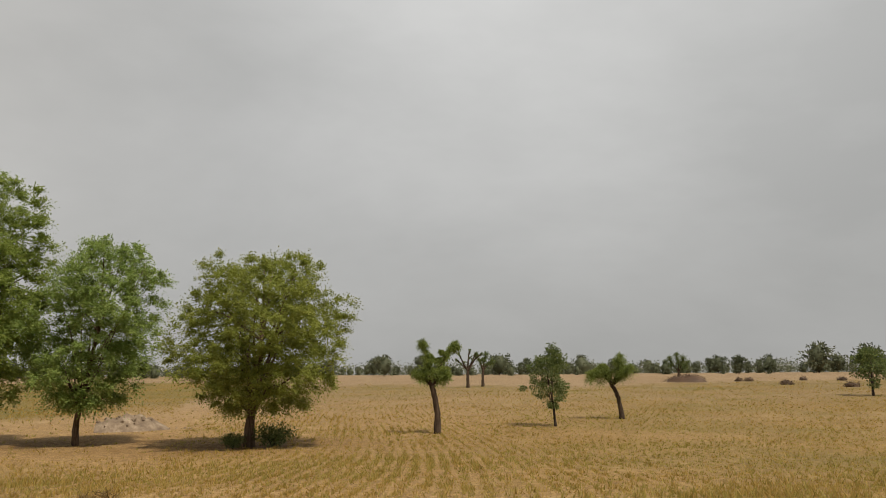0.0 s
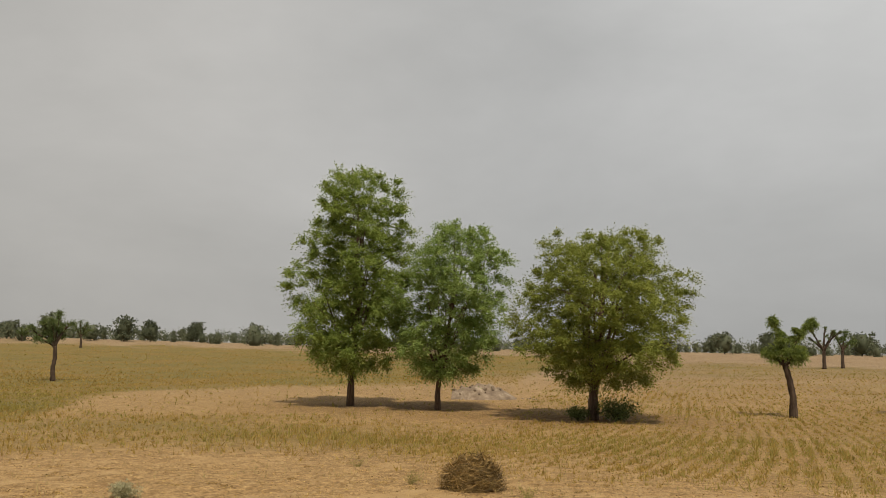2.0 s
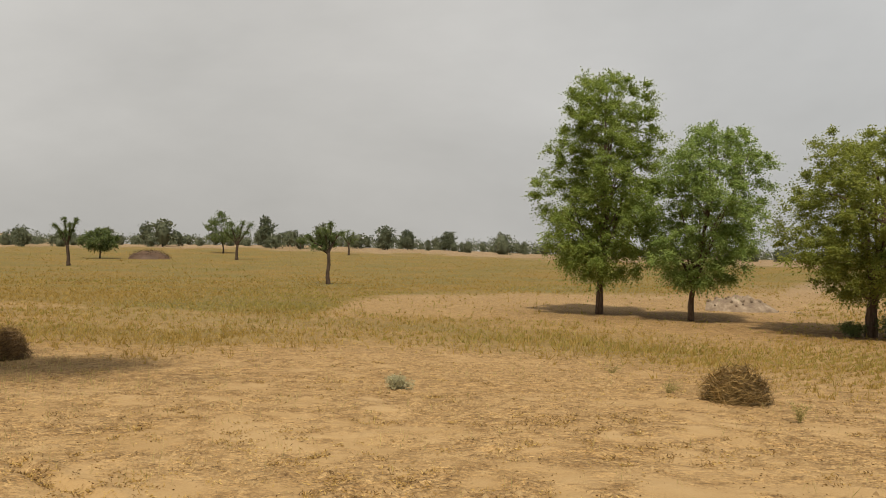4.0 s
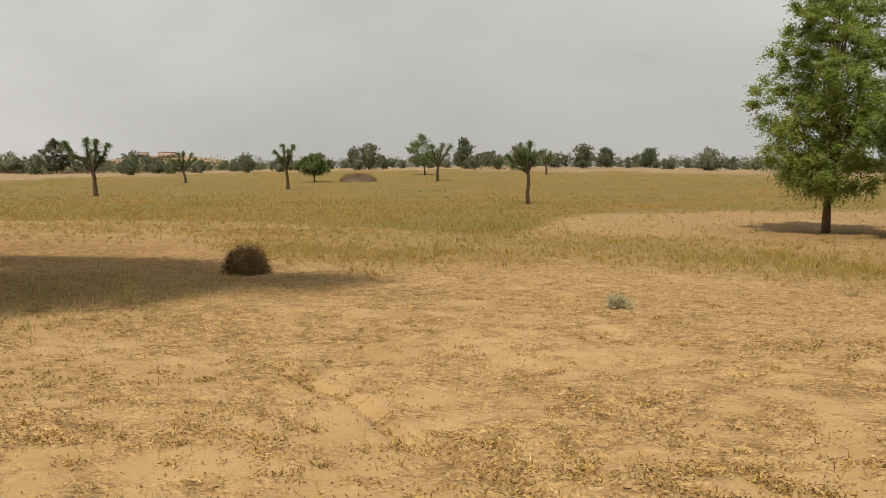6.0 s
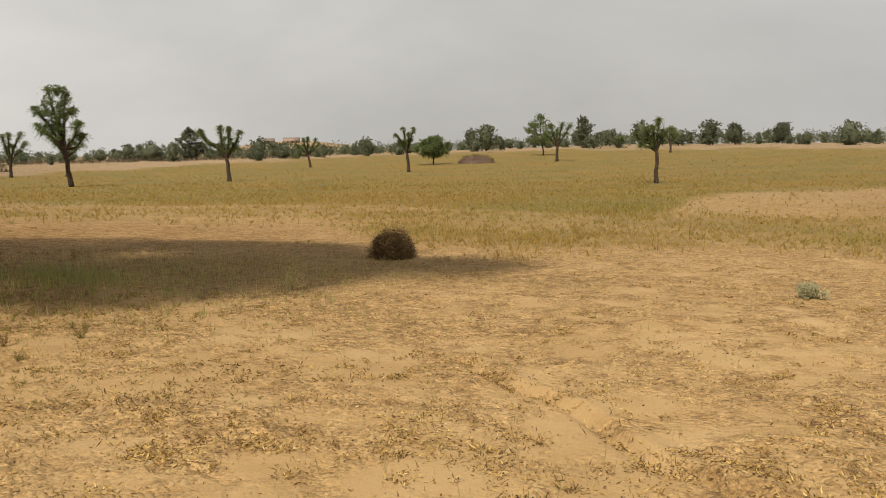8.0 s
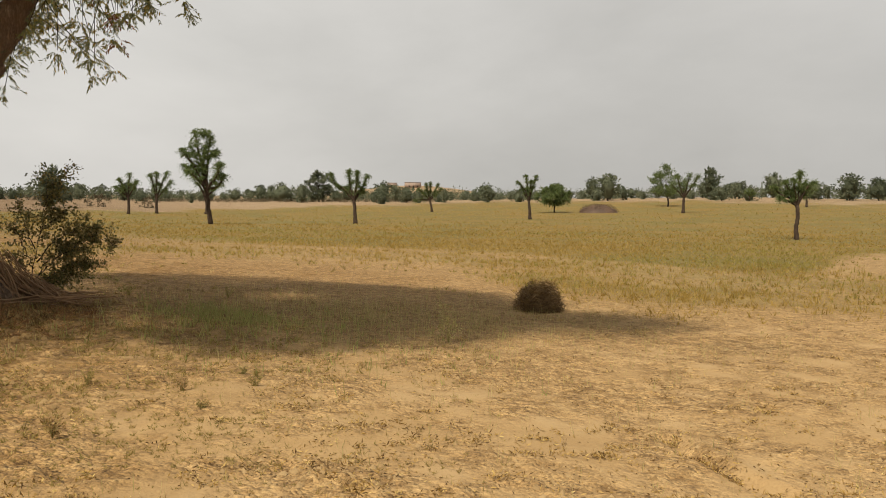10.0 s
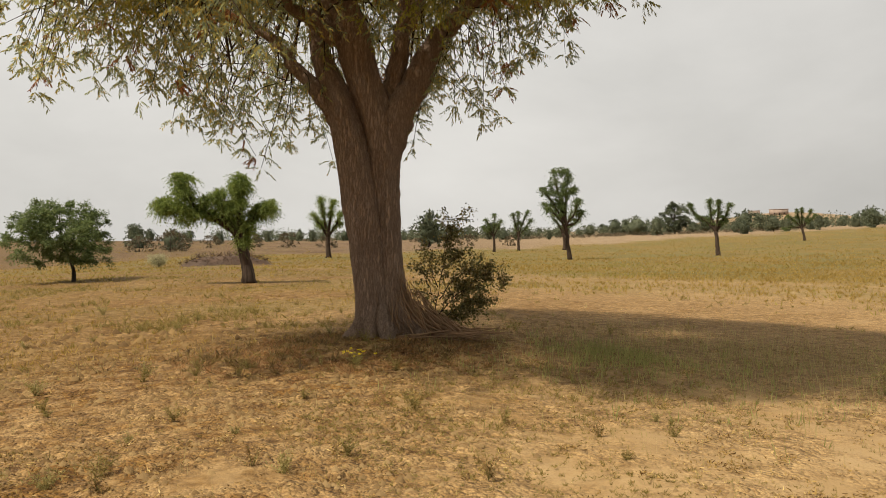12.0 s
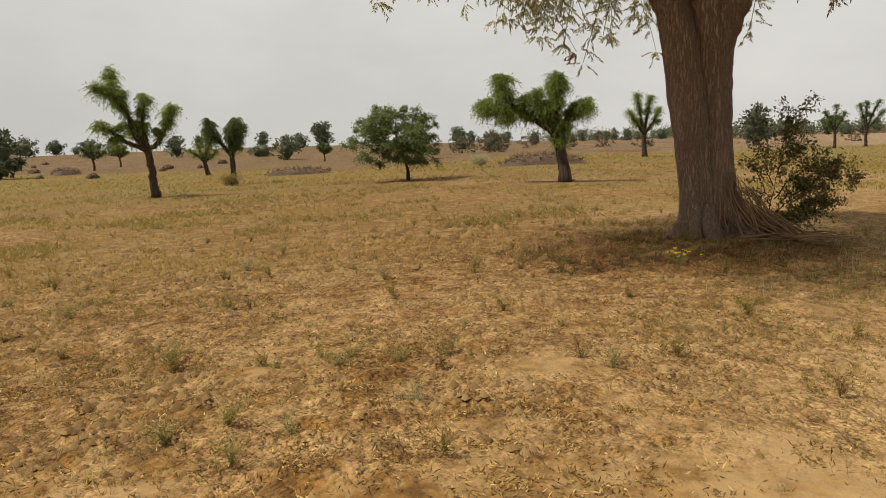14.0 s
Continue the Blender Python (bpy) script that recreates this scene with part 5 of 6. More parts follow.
def belt():
    rng = rnd(77)
    a = -66.0
    k = 0
    while a < 128:
        k += 1
        hill = a > 82
        r = rng.uniform(270, 400) if not hill else rng.uniform(250, 340)
        h = rng.uniform(3.5, 6.6) if not hill else rng.uniform(3.0, 6.4)
        bush = rng.random() < 0.68
        if bush:
            h *= 0.72
        x, y = CX - r * math.sin(radians(a)), CY + r * math.cos(radians(a))
        belt_tree(x, y, h, rng.uniform(0.8, 1.5), 300 + k, HAZY_LEAF if rng.random() < 0.7 else HAZY_DARK,
                  "grey-green bush on the distant field edge" if bush else "grey-green tree on the distant field edge", bush)
        a += rng.uniform(0.4, 1.05) if not hill else rng.uniform(0.9, 2.6)
    # single ones that stand out
    for j, (x, y, h, w) in enumerate(BELT_MARKS):
        belt_tree(x, y, h, w, 500 + j, HAZY_DARK if j % 3 else HAZY_LEAF, "dark green tree standing out on the skyline", w > 1.4)
    # low scrub that closes the skyline behind them, and a leafless thorn hedge along the field's end
    for name, n, a0, a1, r0, r1, h0, h1, mat, label in (("distant_scrub", 1700, -70, 84, 330, 470, 2.4, 5.4, HAZY_LEAF, "continuous grey-green scrub along the skyline"),
                                                        ("thorn_hedge", 500, 42, 62, 300, 335, 0.7, 1.5, HEDGE, "reddish brown thorn hedge at the far end of the field")):
        scrub = Bag()
        az = np.radians(rng.uniform(a0, a1, n))
        r = rng.uniform(r0, r1, n)
        x, y = CX - r * np.sin(az), CY + r * np.cos(az)
        h = rng.uniform(h0, h1, n) * (0.7 + 0.6 * (0.5 + 0.5 * fbm(x, y, 45, 4)))
        base = np.stack([x, y, land(x, y)], 1)
        for u in (0.15, 0.5, 0.8):
            clumps(scrub, base + np.stack([np.zeros(n), np.zeros(n), u * h], 1), h * 0.55, 17, 0.13 * h1, 0.085 * h1, rng, 0.1, 0.6, None, True)
        tagged(mesh_object(name, scrub, mat), label, "scrub", kind="stuff")


belt()

# ---- small things ----
def stalk_heap(x, y, w, h, seed, mat, label, name="crop_heap", n=1700, length=0.42):
    """A heap of cut stalks: a domed core with stalks lying over it."""
    rng = rnd(seed)
    t = thing(name, x, y, label, "heap", "heaps of cut crop", rng.uniform(0, 6), 0.02)
    core = Bag()
    ns, nr = 18, 7
    th = np.arange(ns) * 2 * math.pi / ns
    v, f = [], []
    for k in range(nr):
        u = k / (nr - 1) * math.pi / 2
        rr = math.cos(u) ** 0.85 * (w / 2) * 0.84
        zz = math.sin(u) * h * 0.8
        j = 1 + 0.09 * rng.normal(size=ns)
        v.append(np.stack([rr * j * np.cos(th), rr * j * np.sin(th), np.full(ns, zz)], 1))
    i, j = np.meshgrid(np.arange(nr - 1), np.arange(ns), indexing="ij")
    core.add(np.vstack(v), np.stack([i * ns + j, i * ns + (j + 1) % ns, (i + 1) * ns + (j + 1) % ns, (i + 1) * ns + j], -1).reshape(-1, 4))
    mesh_object("core", core, mat, t)
    s = Bag()
    a = rng.uniform(0, 2 * math.pi, n)
    u = np.arcsin(rng.uniform(0, 1, n))
    rr = np.cos(u) ** 0.85 * w / 2
    lump = 1 + 0.1 * np.sin(3 * a + seed) + 0.1 * np.sin(7 * a + 4 * u) + 0.07 * rng.normal(size=n)
    at = np.stack([rr * np.cos(a) * lump, rr * np.sin(a) * lump, np.sin(u) * h * 0.93 * lump + 0.01], 1)
    out = np.stack([np.cos(a) * np.cos(u), np.sin(a) * np.cos(u), np.sin(u)], 1)
    d = np.stack([-np.sin(a), np.cos(a), rng.normal(size=n) * 0.4], 1) * rng.choice([-1, 1], n)[:, None] + rng.normal(size=(n, 3)) * 0.5 + out * (rng.uniform(-0.1, 0.5, n) + 0.4 * (rng.random(n) < 0.08))[:, None]
    L = length * min(w, 1.4) * rng.uniform(0.3, 0.9, n)
    d /= np.linalg.norm(d, axis=1, keepdims=True)
    leaves(s, at - d * L[:, None] * 0.4, d, L, (0.011 if w < 1.2 else 0.03) * max(w, 0.8), rng)
    mesh_object("loose_cover", s, mat, t)
    return t


stalk_heap(1.8, 12.1, 0.86, 0.49, 1, DRY, "rounded heap of cut brown crop stalks on sand", "crop_heap", 4200)
stalk_heap(-11.9, 13.75, 0.88, 0.6, 2, HEAP_SHADE, "tall heap of cut stalks darkened for tree shade", "crop_heap", 4200)


def tufts(bag, x, y, z, h, blades, lean, width, rng, simple=False):
    """Upright stems with small side leaves, a bunch at each place."""
    n = len(x)
    at = np.repeat(np.stack([x, y, z], 1), blades, axis=0)
    hh = np.repeat(h, blades) * rng.uniform(0.55, 1.1, n * blades)
    at[:, :2] += rng.normal(size=(n * blades, 2)) * np.repeat(h, blades)[:, None] * 0.22
    d = rng.normal(size=(n * blades, 3)) * lean
    d[:, 2] = 1
    return leaves(bag, at, d, hh, np.repeat(width, blades) if np.ndim(width) else width, rng, 0.15, simple)


def scatter(n, a0, a1, r0, r1, rng, power=1.0):
    a = np.radians(rng.uniform(a0, a1, n))
    r = np.exp(rng.uniform(math.log(r0), math.log(r1), n)) if power == 1.0 else (rng.uniform(r0 ** power, r1 ** power, n)) ** (1 / power)
    return CX - r * np.sin(a), CY + r * np.cos(a), np.degrees(a), r


def field_crop():
    rng = rnd(91)
    gold, green = Bag(), Bag()
    x, y, a, r = scatter(260000, -64, 126, 14, 280, rng)
    # sown rows in the thin stubble
    row = (a < -8) & (r < 130)
    ux, uy = math.sin(radians(30)), math.cos(radians(30))
    across = x * uy - y * ux
    bend = 1.6 * np.sin((x * ux + y * uy) / 16.0)
    shift = np.round((across - bend) / 0.45) * 0.45 + bend - across + rng.normal(size=len(x)) * 0.09
    x, y = np.where(row, x + shift * uy, x), np.where(row, y - shift * ux, y)
    keep = rng.random(len(x)) < cover(x, y) * np.where(row, 1.35, 0.8) * (1 - 0.65 * ease(r, 70, 130))
    x, y, a, r, row = x[keep], y[keep], a[keep], r[keep], row[keep]
    z = land(x, y)
    h = rng.uniform(0.1, 0.32, len(x)) * np.where(row, 0.75, 1.0) * (0.8 + 0.4 * fbm(x, y, 7, 43)) * (1 - 0.4 * ease(a, 60, 78) * (1 - ease(r, 38, 60)))
    g = (fbm(x, y, 14, 41) + 0.3 * rng.normal(size=len(x)) + np.where(r > 120, 0.15, np.where((r < 45) & (a > -8), -0.1, -0.15) - 0.12 * ease(a, 55, 72) + 0.18 * (1 - ease(a, -12, 4)))) > 0.15
    far = r > 45
    for bag, m in ((gold, ~g), (green, g)):
        for k, blades in ((m & far, 3), (m & ~far, 4)):
            wide = np.where(far, 0.0011 * r, 0.009 + 0.0006 * r)[k]
            tufts(bag, x[k], y[k], z[k] - 0.02, h[k], blades, 0.5, wide * (1 if blades == 3 else 1.2), rng, True)
    tagged(mesh_object("ripe_crop", gold, CROP), "sparse ripe golden crop standing in dry soil", "crop", kind="stuff")
    tagged(mesh_object("green_crop", green, CROP_GREEN), "patches of olive green crop among the ripe", "crop", kind="stuff")


field_crop()


def litter():
    rng = rnd(92)
    straw, brown, stem = Bag(), Bag(), Bag()

    def surface(x, y):
        return land(x, y) + relief(x, y, polar(x, y)[1])
    for bag, n in ((straw, 18000), (brown, 100000)):
        x, y, a, r = scatter(n, -66, 128, 2.6, 26, rng)
        k = rng.random(n) < 0.04 + (0.5 if bag is straw else 0.75) * crumbs(x, y) * ease(fbm(x, y, 0.5, 61), -0.3, 0.35)
        x, y, r = x[k], y[k], r[k]
        d = rng.normal(size=(len(x), 3))
        d[:, 2] = 0.05 + 0.3 * rng.random(len(x))
        leaves(bag, np.stack([x, y, surface(x, y) + 0.004], 1), d, rng.uniform(0.012, 0.036, len(x)) * np.clip(r / 8, 1, 1.4), 0.01 * np.clip(r / 8, 1, 1.4), rng)
    # drifts of curled leaf, some caught in the plough line
    cx, cy, a, r = scatter(4200, -62, 126, 2.8, 17, rng)
    k = rng.random(len(cx)) < 0.12 + 0.8 * ease(fbm(cx, cy, 1.2, 75), -0.1, 0.35)
    cx, cy = cx[k], cy[k]
    q, w = rng.uniform(-0.2, 4.1, 22), rng.normal(size=22) * 0.02
    along, across = np.array([2.93, -2.04]) / 3.57, np.array([2.04, 2.93]) / 3.57
    w = w - 0.06 * np.sin(3 * q)
    cx, cy = np.concatenate([cx, -5.2 + q * along[0] + w * across[0]]), np.concatenate([cy, 5.95 + q * along[1] + w * across[1]])
    for bag, per in ((straw, 26), (brown, 24)):
        n = len(cx) * per
        turn, long = np.repeat(rng.uniform(0, math.pi, len(cx)), per), np.repeat(rng.uniform(0.03, 0.13, len(cx)), per)
        many = np.repeat(rng.random(len(cx)), per) > rng.random(n) * 0.9
        u, v = rng.normal(size=n) * long, rng.normal(size=n) * 0.035
        x, y = np.repeat(cx, per) + u * np.cos(turn) - v * np.sin(turn), np.repeat(cy, per) + u * np.sin(turn) + v * np.cos(turn)
        x, y = x[many], y[many]
        d = rng.normal(size=(len(x), 3))
        d[:, 2] = np.abs(d[:, 2]) * 0.6
        leaves(bag, np.stack([x, y, surface(x, y) + rng.uniform(0.002, 0.022, len(x))], 1), d, rng.uniform(0.02, 0.05, len(x)), 0.009, rng, 0.5)
    # thin upright stems left in the sand
    x, y, a, r = scatter(5200, -66, 128, 3.0, 30, rng)
    k = rng.random(len(x)) < 0.25 + 0.6 * ease(fbm(x, y, 3.0, 71), -0.1, 0.4)
    x, y, r = x[k], y[k], r[k]
    tufts(stem, x, y, land(x, y), rng.uniform(0.05, 0.2, len(x)), 3, 0.22, 0.0032 * np.clip(r / 7, 1, 3), rng)
    x, y = rng.normal(-12.6, 2.6, 2600), rng.normal(9.6, 2.3, 2600)
    tufts(stem, x, y, land(x, y), rng.uniform(0.06, 0.24, len(x)), 3, 0.14, 0.005, rng)
    # low tufts of dry weed, thickest before the neem and on its far side
    low = Bag()
    x, y, a, r = scatter(34000, 40, 126, 4.5, 55, rng)
    p = ease(fbm(x, y, 2.6, 83) + 0.45 * fbm(x, y, 0.7, 85), 0.04, 0.36) * (0.08 + 0.92 * ease(a, 62, 85)) + 0.45 * ease(a, 94, 110) * (1 - ease(r, 9, 16)) + 0.8 * blob(x, y, -11.0, 4.4, 2.6, 1.8) + 0.5 * blob(x, y, -8.5, 3.2, 2.2, 1.6)
    k = rng.random(len(x)) < p
    x, y, r = x[k], y[k], r[k]
    tufts(low, x, y, land(x, y), rng.uniform(0.03, 0.14, len(x)) * np.interp(r, [5, 9, 14, 20], [0.4, 0.55, 1.2, 2.0]), 8, 0.9, 0.005 * np.clip(r / 7, 0.8, 4), rng, True)
    tagged(mesh_object("low_weeds", low, DRY_WEED), "low tufts of olive dry weed on the soil", "weeds", kind="stuff")
    tagged(mesh_object("straw_litter", straw, STRAW), "scattered golden straw bits on the sand", "straw", kind="stuff")
    tagged(mesh_object("leaf_litter", brown, LEAF_LITTER), "dry brown leaf litter in the hollows", "leaf litter", kind="stuff")
    tagged(mesh_object("stubble", stem, STUBBLE), "thin dry stems left standing in sand", "stubble", kind="stuff")
    # clods
    clod = Bag()
    x, y, a, r = scatter(150000, -66, 128, 2.7, 19, rng)
    k = rng.random(len(x)) < 0.01 + 0.7 * crumbs(x, y) ** 1.5 * ease(fbm(x, y, 0.7, 73, 3), -0.2, 0.3)
    x, y, r = x[k], y[k], r[k]
    size = np.minimum(rng.gamma(1.7, 0.0072, len(x)), 0.038) * np.clip(r / 8, 1, 2.2) * (0.8 + 0.6 * rough(x, y)) + 0.004
    ico = np.array([(0, 0, 0.75), (1, 0, -0.1), (0.3, 0.95, -0.1), (-0.8, 0.6, -0.1), (-0.8, -0.6, -0.1), (0.3, -0.95, -0.1)])
    tri = np.array([(0, 1, 2), (0, 2, 3), (0, 3, 4), (0, 4, 5), (0, 5, 1)])
    v = np.stack([x, y, surface(x, y)], 1)[:, None] + ico[None] * size[:, None, None] * rng.uniform(0.6, 1.35, (len(x), 6, 3))
    clod.add(v.reshape(-1, 3), (tri[None] + 6 * np.arange(len(x))[:, None, None]).reshape(-1, 3))
    lumps = tagged(mesh_object("soil_clods", clod, clod_material(), None, True), "small crumbly clods of sandy soil", "clods", kind="stuff")
    # clods darken by the same mask, painted tree shade included
    tone = lumps.data.attributes.new("soil_and_shade", "FLOAT", "POINT")
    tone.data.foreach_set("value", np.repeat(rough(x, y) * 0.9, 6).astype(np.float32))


def clod_material():
    m, nt, b = material("clod_soil", 0.97)
    geo = nt.nodes.new("ShaderNodeNewGeometry")
    at = nt.nodes.new("ShaderNodeAttribute")
    at.attribute_name = "soil_and_shade"
    pale = ramp_node(nt, [(0.0, (0.2, 0.123, 0.05)), (1.0, (0.34, 0.23, 0.108))])
    dark = ramp_node(nt, [(0.0, (0.085, 0.045, 0.014)), (1.0, (0.23, 0.14, 0.05))])
    for r in (pale, dark):
        nt.links.new(geo.outputs["Random Per Island"], r.inputs[0])
    nt.links.new(mix_node(nt, pale.outputs[0], dark.outputs[0], at.outputs["Fac"]), b.inputs["Base Color"])
    bump_node(nt, noise_node(nt, 60.0, 3.0, 0.6, geo.outputs["Position"]).outputs[0], 0.6, 0.01, b)
    return m


litter()


# ---- weeds and shrubs ----
def weed(x, y, h, w, seed, mat, label, name="weed", group="weeds in the field", stems=9, flower=False):
    rng = rnd(seed)
    t = thing(name, x, y, label, "weed", group, 0.0, 0.01)
    lf = Bag()
    for _ in range(stems):
        a, q = rng.uniform(0, 2 * math.pi), rng.uniform(0.2, 1.0)
        tip = np.array([math.cos(a) * w / 2 * q, math.sin(a) * w / 2 * q, h * rng.uniform(0.55, 1.0) * (1.1 - 0.35 * q)])
        ln = smooth_line([(0, 0, 0), tip * [0.35, 0.35, 0.55], tip], 5)
        st = Bag()
        tube(st, ln, [0.004, 0.003, 0.0015], 3)
        mesh_object("stem", st, WEED, t)
        at = np.repeat(ln[2:], 4, axis=0) + rng.normal(size=((len(ln) - 2) * 4, 3)) * 0.07 * h
        d = rng.normal(size=at.shape) + [0, 0, 0.3]
        leaves(lf, at, d, 0.1 * h + 0.008, 0.022 * h + 0.002, rng, 0.3)
    mesh_object("foliage", lf, mat, t)
    if flower:
        for _ in range(18):
            fl = Bag()
            c = np.repeat((rng.normal(size=3) * [w / 4, w / 4, 0.03] + [0, 0, h * 0.95])[None], 5, axis=0)
            k = np.arange(5) * 1.26 + rng.uniform(0, 6)
            leaves(fl, c, np.stack([np.cos(k), np.sin(k), np.full(5, 0.3)], 1), 0.026, 0.02, rng)
            mesh_object("flower", fl, YELLOW, t, False, "small bright yellow flower")
    return t


def low_bush(x, y, w, h, seed, mat, label, name="bush"):
    """A low spreading bush: stems from one foot and many small leaves."""
    rng = rnd(seed)
    t = thing(name, x, y, label, "bush", "", 0.0, 0.01)
    lf = Bag()
    for _ in range(9):
        a, q = rng.uniform(0, 2 * math.pi), rng.uniform(0.3, 1.0)
        tip = np.array([math.cos(a) * q * w / 2, math.sin(a) * q * w / 2, h * (1.05 - 0.5 * q)])
        st = Bag()
        ln = smooth_line([(0, 0, 0), tip * [0.4, 0.4, 0.6], tip], 4)
        tube(st, ln, [0.018 * h, 0.012 * h, 0.006 * h], 4)
        mesh_object("stem", st, BARK_DARK, t)
        clumps(lf, np.repeat(ln[3:], 2, axis=0), 0.16 * h + 0.08 * w, 19, 0.1 * h + 0.02, 0.04 * h + 0.008, rng, -0.2, 0.8)
    mesh_object("foliage", lf, mat, t)
    return t


WEEDS = [(-15.53, -3.2, 0.27), (-13.17, -5.62, 0.18), (-8.2, -0.3, 0.15), (-9.22, -0.46, 0.21), (-8.8, 1.09, 0.21), (-7.6, -0.97, 0.16), (-7.85, -1.39, 0.19), (-9.12, -0.9, 0.17), (-10.35, 0.07, 0.13), (-13.56, -0.89, 0.25), (-10.27, 0.95, 0.1),
         (-9.41, -1.07, 0.18), (-17.52, -3.04, 0.31), (-26.13, -0.33, 0.35), (-7.58, -1.67, 0.2), (-7.18, -1.19, 0.18), (-15.76, -4.09, 0.18), (-12.17, -4.42, 0.21), (0.89, 12.7, 0.32), (0.32, 5.22, 0.2), (2.18, 10.14, 0.3), (0.12, 15.59, 0.24)]
for k, (x, y, h) in enumerate(WEEDS):
    sage = k in (0, 2)
    weed(x, y, h, h * (2.0 if sage else 1.5), 700 + k, SAGE if sage else WEED, "low grey-green weed on bare soil" if sage else "spindly green weed growing from dry soil")
_rng = rnd(720)
for k in range(84):
    a, r = radians(_rng.uniform(54, 118)), _rng.uniform(4.2, 13) if k < 22 else _rng.uniform(7, 24)
    x, y = CX - r * math.sin(a), CY + r * math.cos(a)
    h = _rng.uniform(0.09, 0.24) * (1 if k < 22 else 1.15)
    if k < 22:
        weed(x, y, h, h * 1.3, 730 + k, DRY_WEED if k % 2 else LEAF_LITTER, "small dried weed on sandy soil", "dry_weed", "dried weeds", 6)
    else:
        weed(x, y, h, h * 1.6, 730 + k, DRY_WEED if k % 3 else WEED, "low bushy olive weed among clods", "weed", "weeds in the field", 8)
low_bush(-3.33, 12.05, 0.5, 0.2, 690, SAGE, "low silvery sage bush on the sand", "sage_bush")
weed(-13.5, 3.0, 0.2, 0.42, 691, WEED, "yellow-flowered weed near the neem's foot", "flowering_weed", "", 16, True)
weed(-9.9, 8.55, 0.62, 0.5, 699, STUBBLE, "tall thin dry stalks standing in tree shade", "dry_stalks", "", 5)
low_bush(-73.6, 3.4, 2.4, 1.1, 692, SAGE, "grey rounded bush beside a brush pile", "sage_bush")
low_bush(11.7, 33.2, 1.9, 0.95, 694, KHEJRI_DARK, "dark bushy growth at the spreading tree's foot")
low_bush(10.0, 33.3, 1.2, 0.6, 695, KHEJRI_DARK, "dark bushy growth at the spreading tree's foot")
low_bush(-61.5, -15.7, 1.9, 0.85, 693, DRY_WEED, "low olive bush at a khejri's foot")


def undergrowth():
    """Withered plants and grass round the neem's foot."""
    rng = rnd(95)
    low, grass = Bag(), Bag()
    n = 2400
    x, y = TREE[0] + 0.5 + rng.normal(size=n) * 1.0, TREE[1] - 0.5 + rng.normal(size=n) * 1.25
    k = (fbm(x, y, 0.9, 81) + 0.25 * (TREE[1] - y) > 0) & (np.hypot(x - TREE[0], y - TREE[1]) > 0.75)
    x, y = x[k], y[k]
    k = rng.random(len(x)) < 0.15
    tufts(low, x[k], y[k], land(x[k], y[k]), rng.uniform(0.05, 0.2, k.sum()), 12, 1.2, 0.018, rng)
    dead = Bag()
    tufts(dead, x[~k], y[~k], land(x[~k], y[~k]), rng.uniform(0.03, 0.13, (~k).sum()), 16, 1.5, 0.009, rng)
    tagged(mesh_object("dead_undergrowth", dead, DEAD_STEM), "dead brown stems round the neem's foot", "undergrowth", kind="stuff")
    tagged(mesh_object("withered_undergrowth", low, WITHERED), "withered dark plants round the neem's foot", "undergrowth", kind="stuff")
    x = np.concatenate([rng.normal(-13.4, 1.0, 300), rng.normal(-12.0, 1.6, 260)])
    y = np.concatenate([rng.normal(6.9, 0.5, 300), rng.normal(6.8, 1.3, 260)])
    tufts(grass, x, y, land(x, y), rng.uniform(0.08, 0.24, len(x)), 5, 0.25, 0.009, rng)
    tagged(mesh_object("shade_grass", grass, GRASS), "thin green grass in the neem's shade", "grass", kind="stuff")


undergrowth()


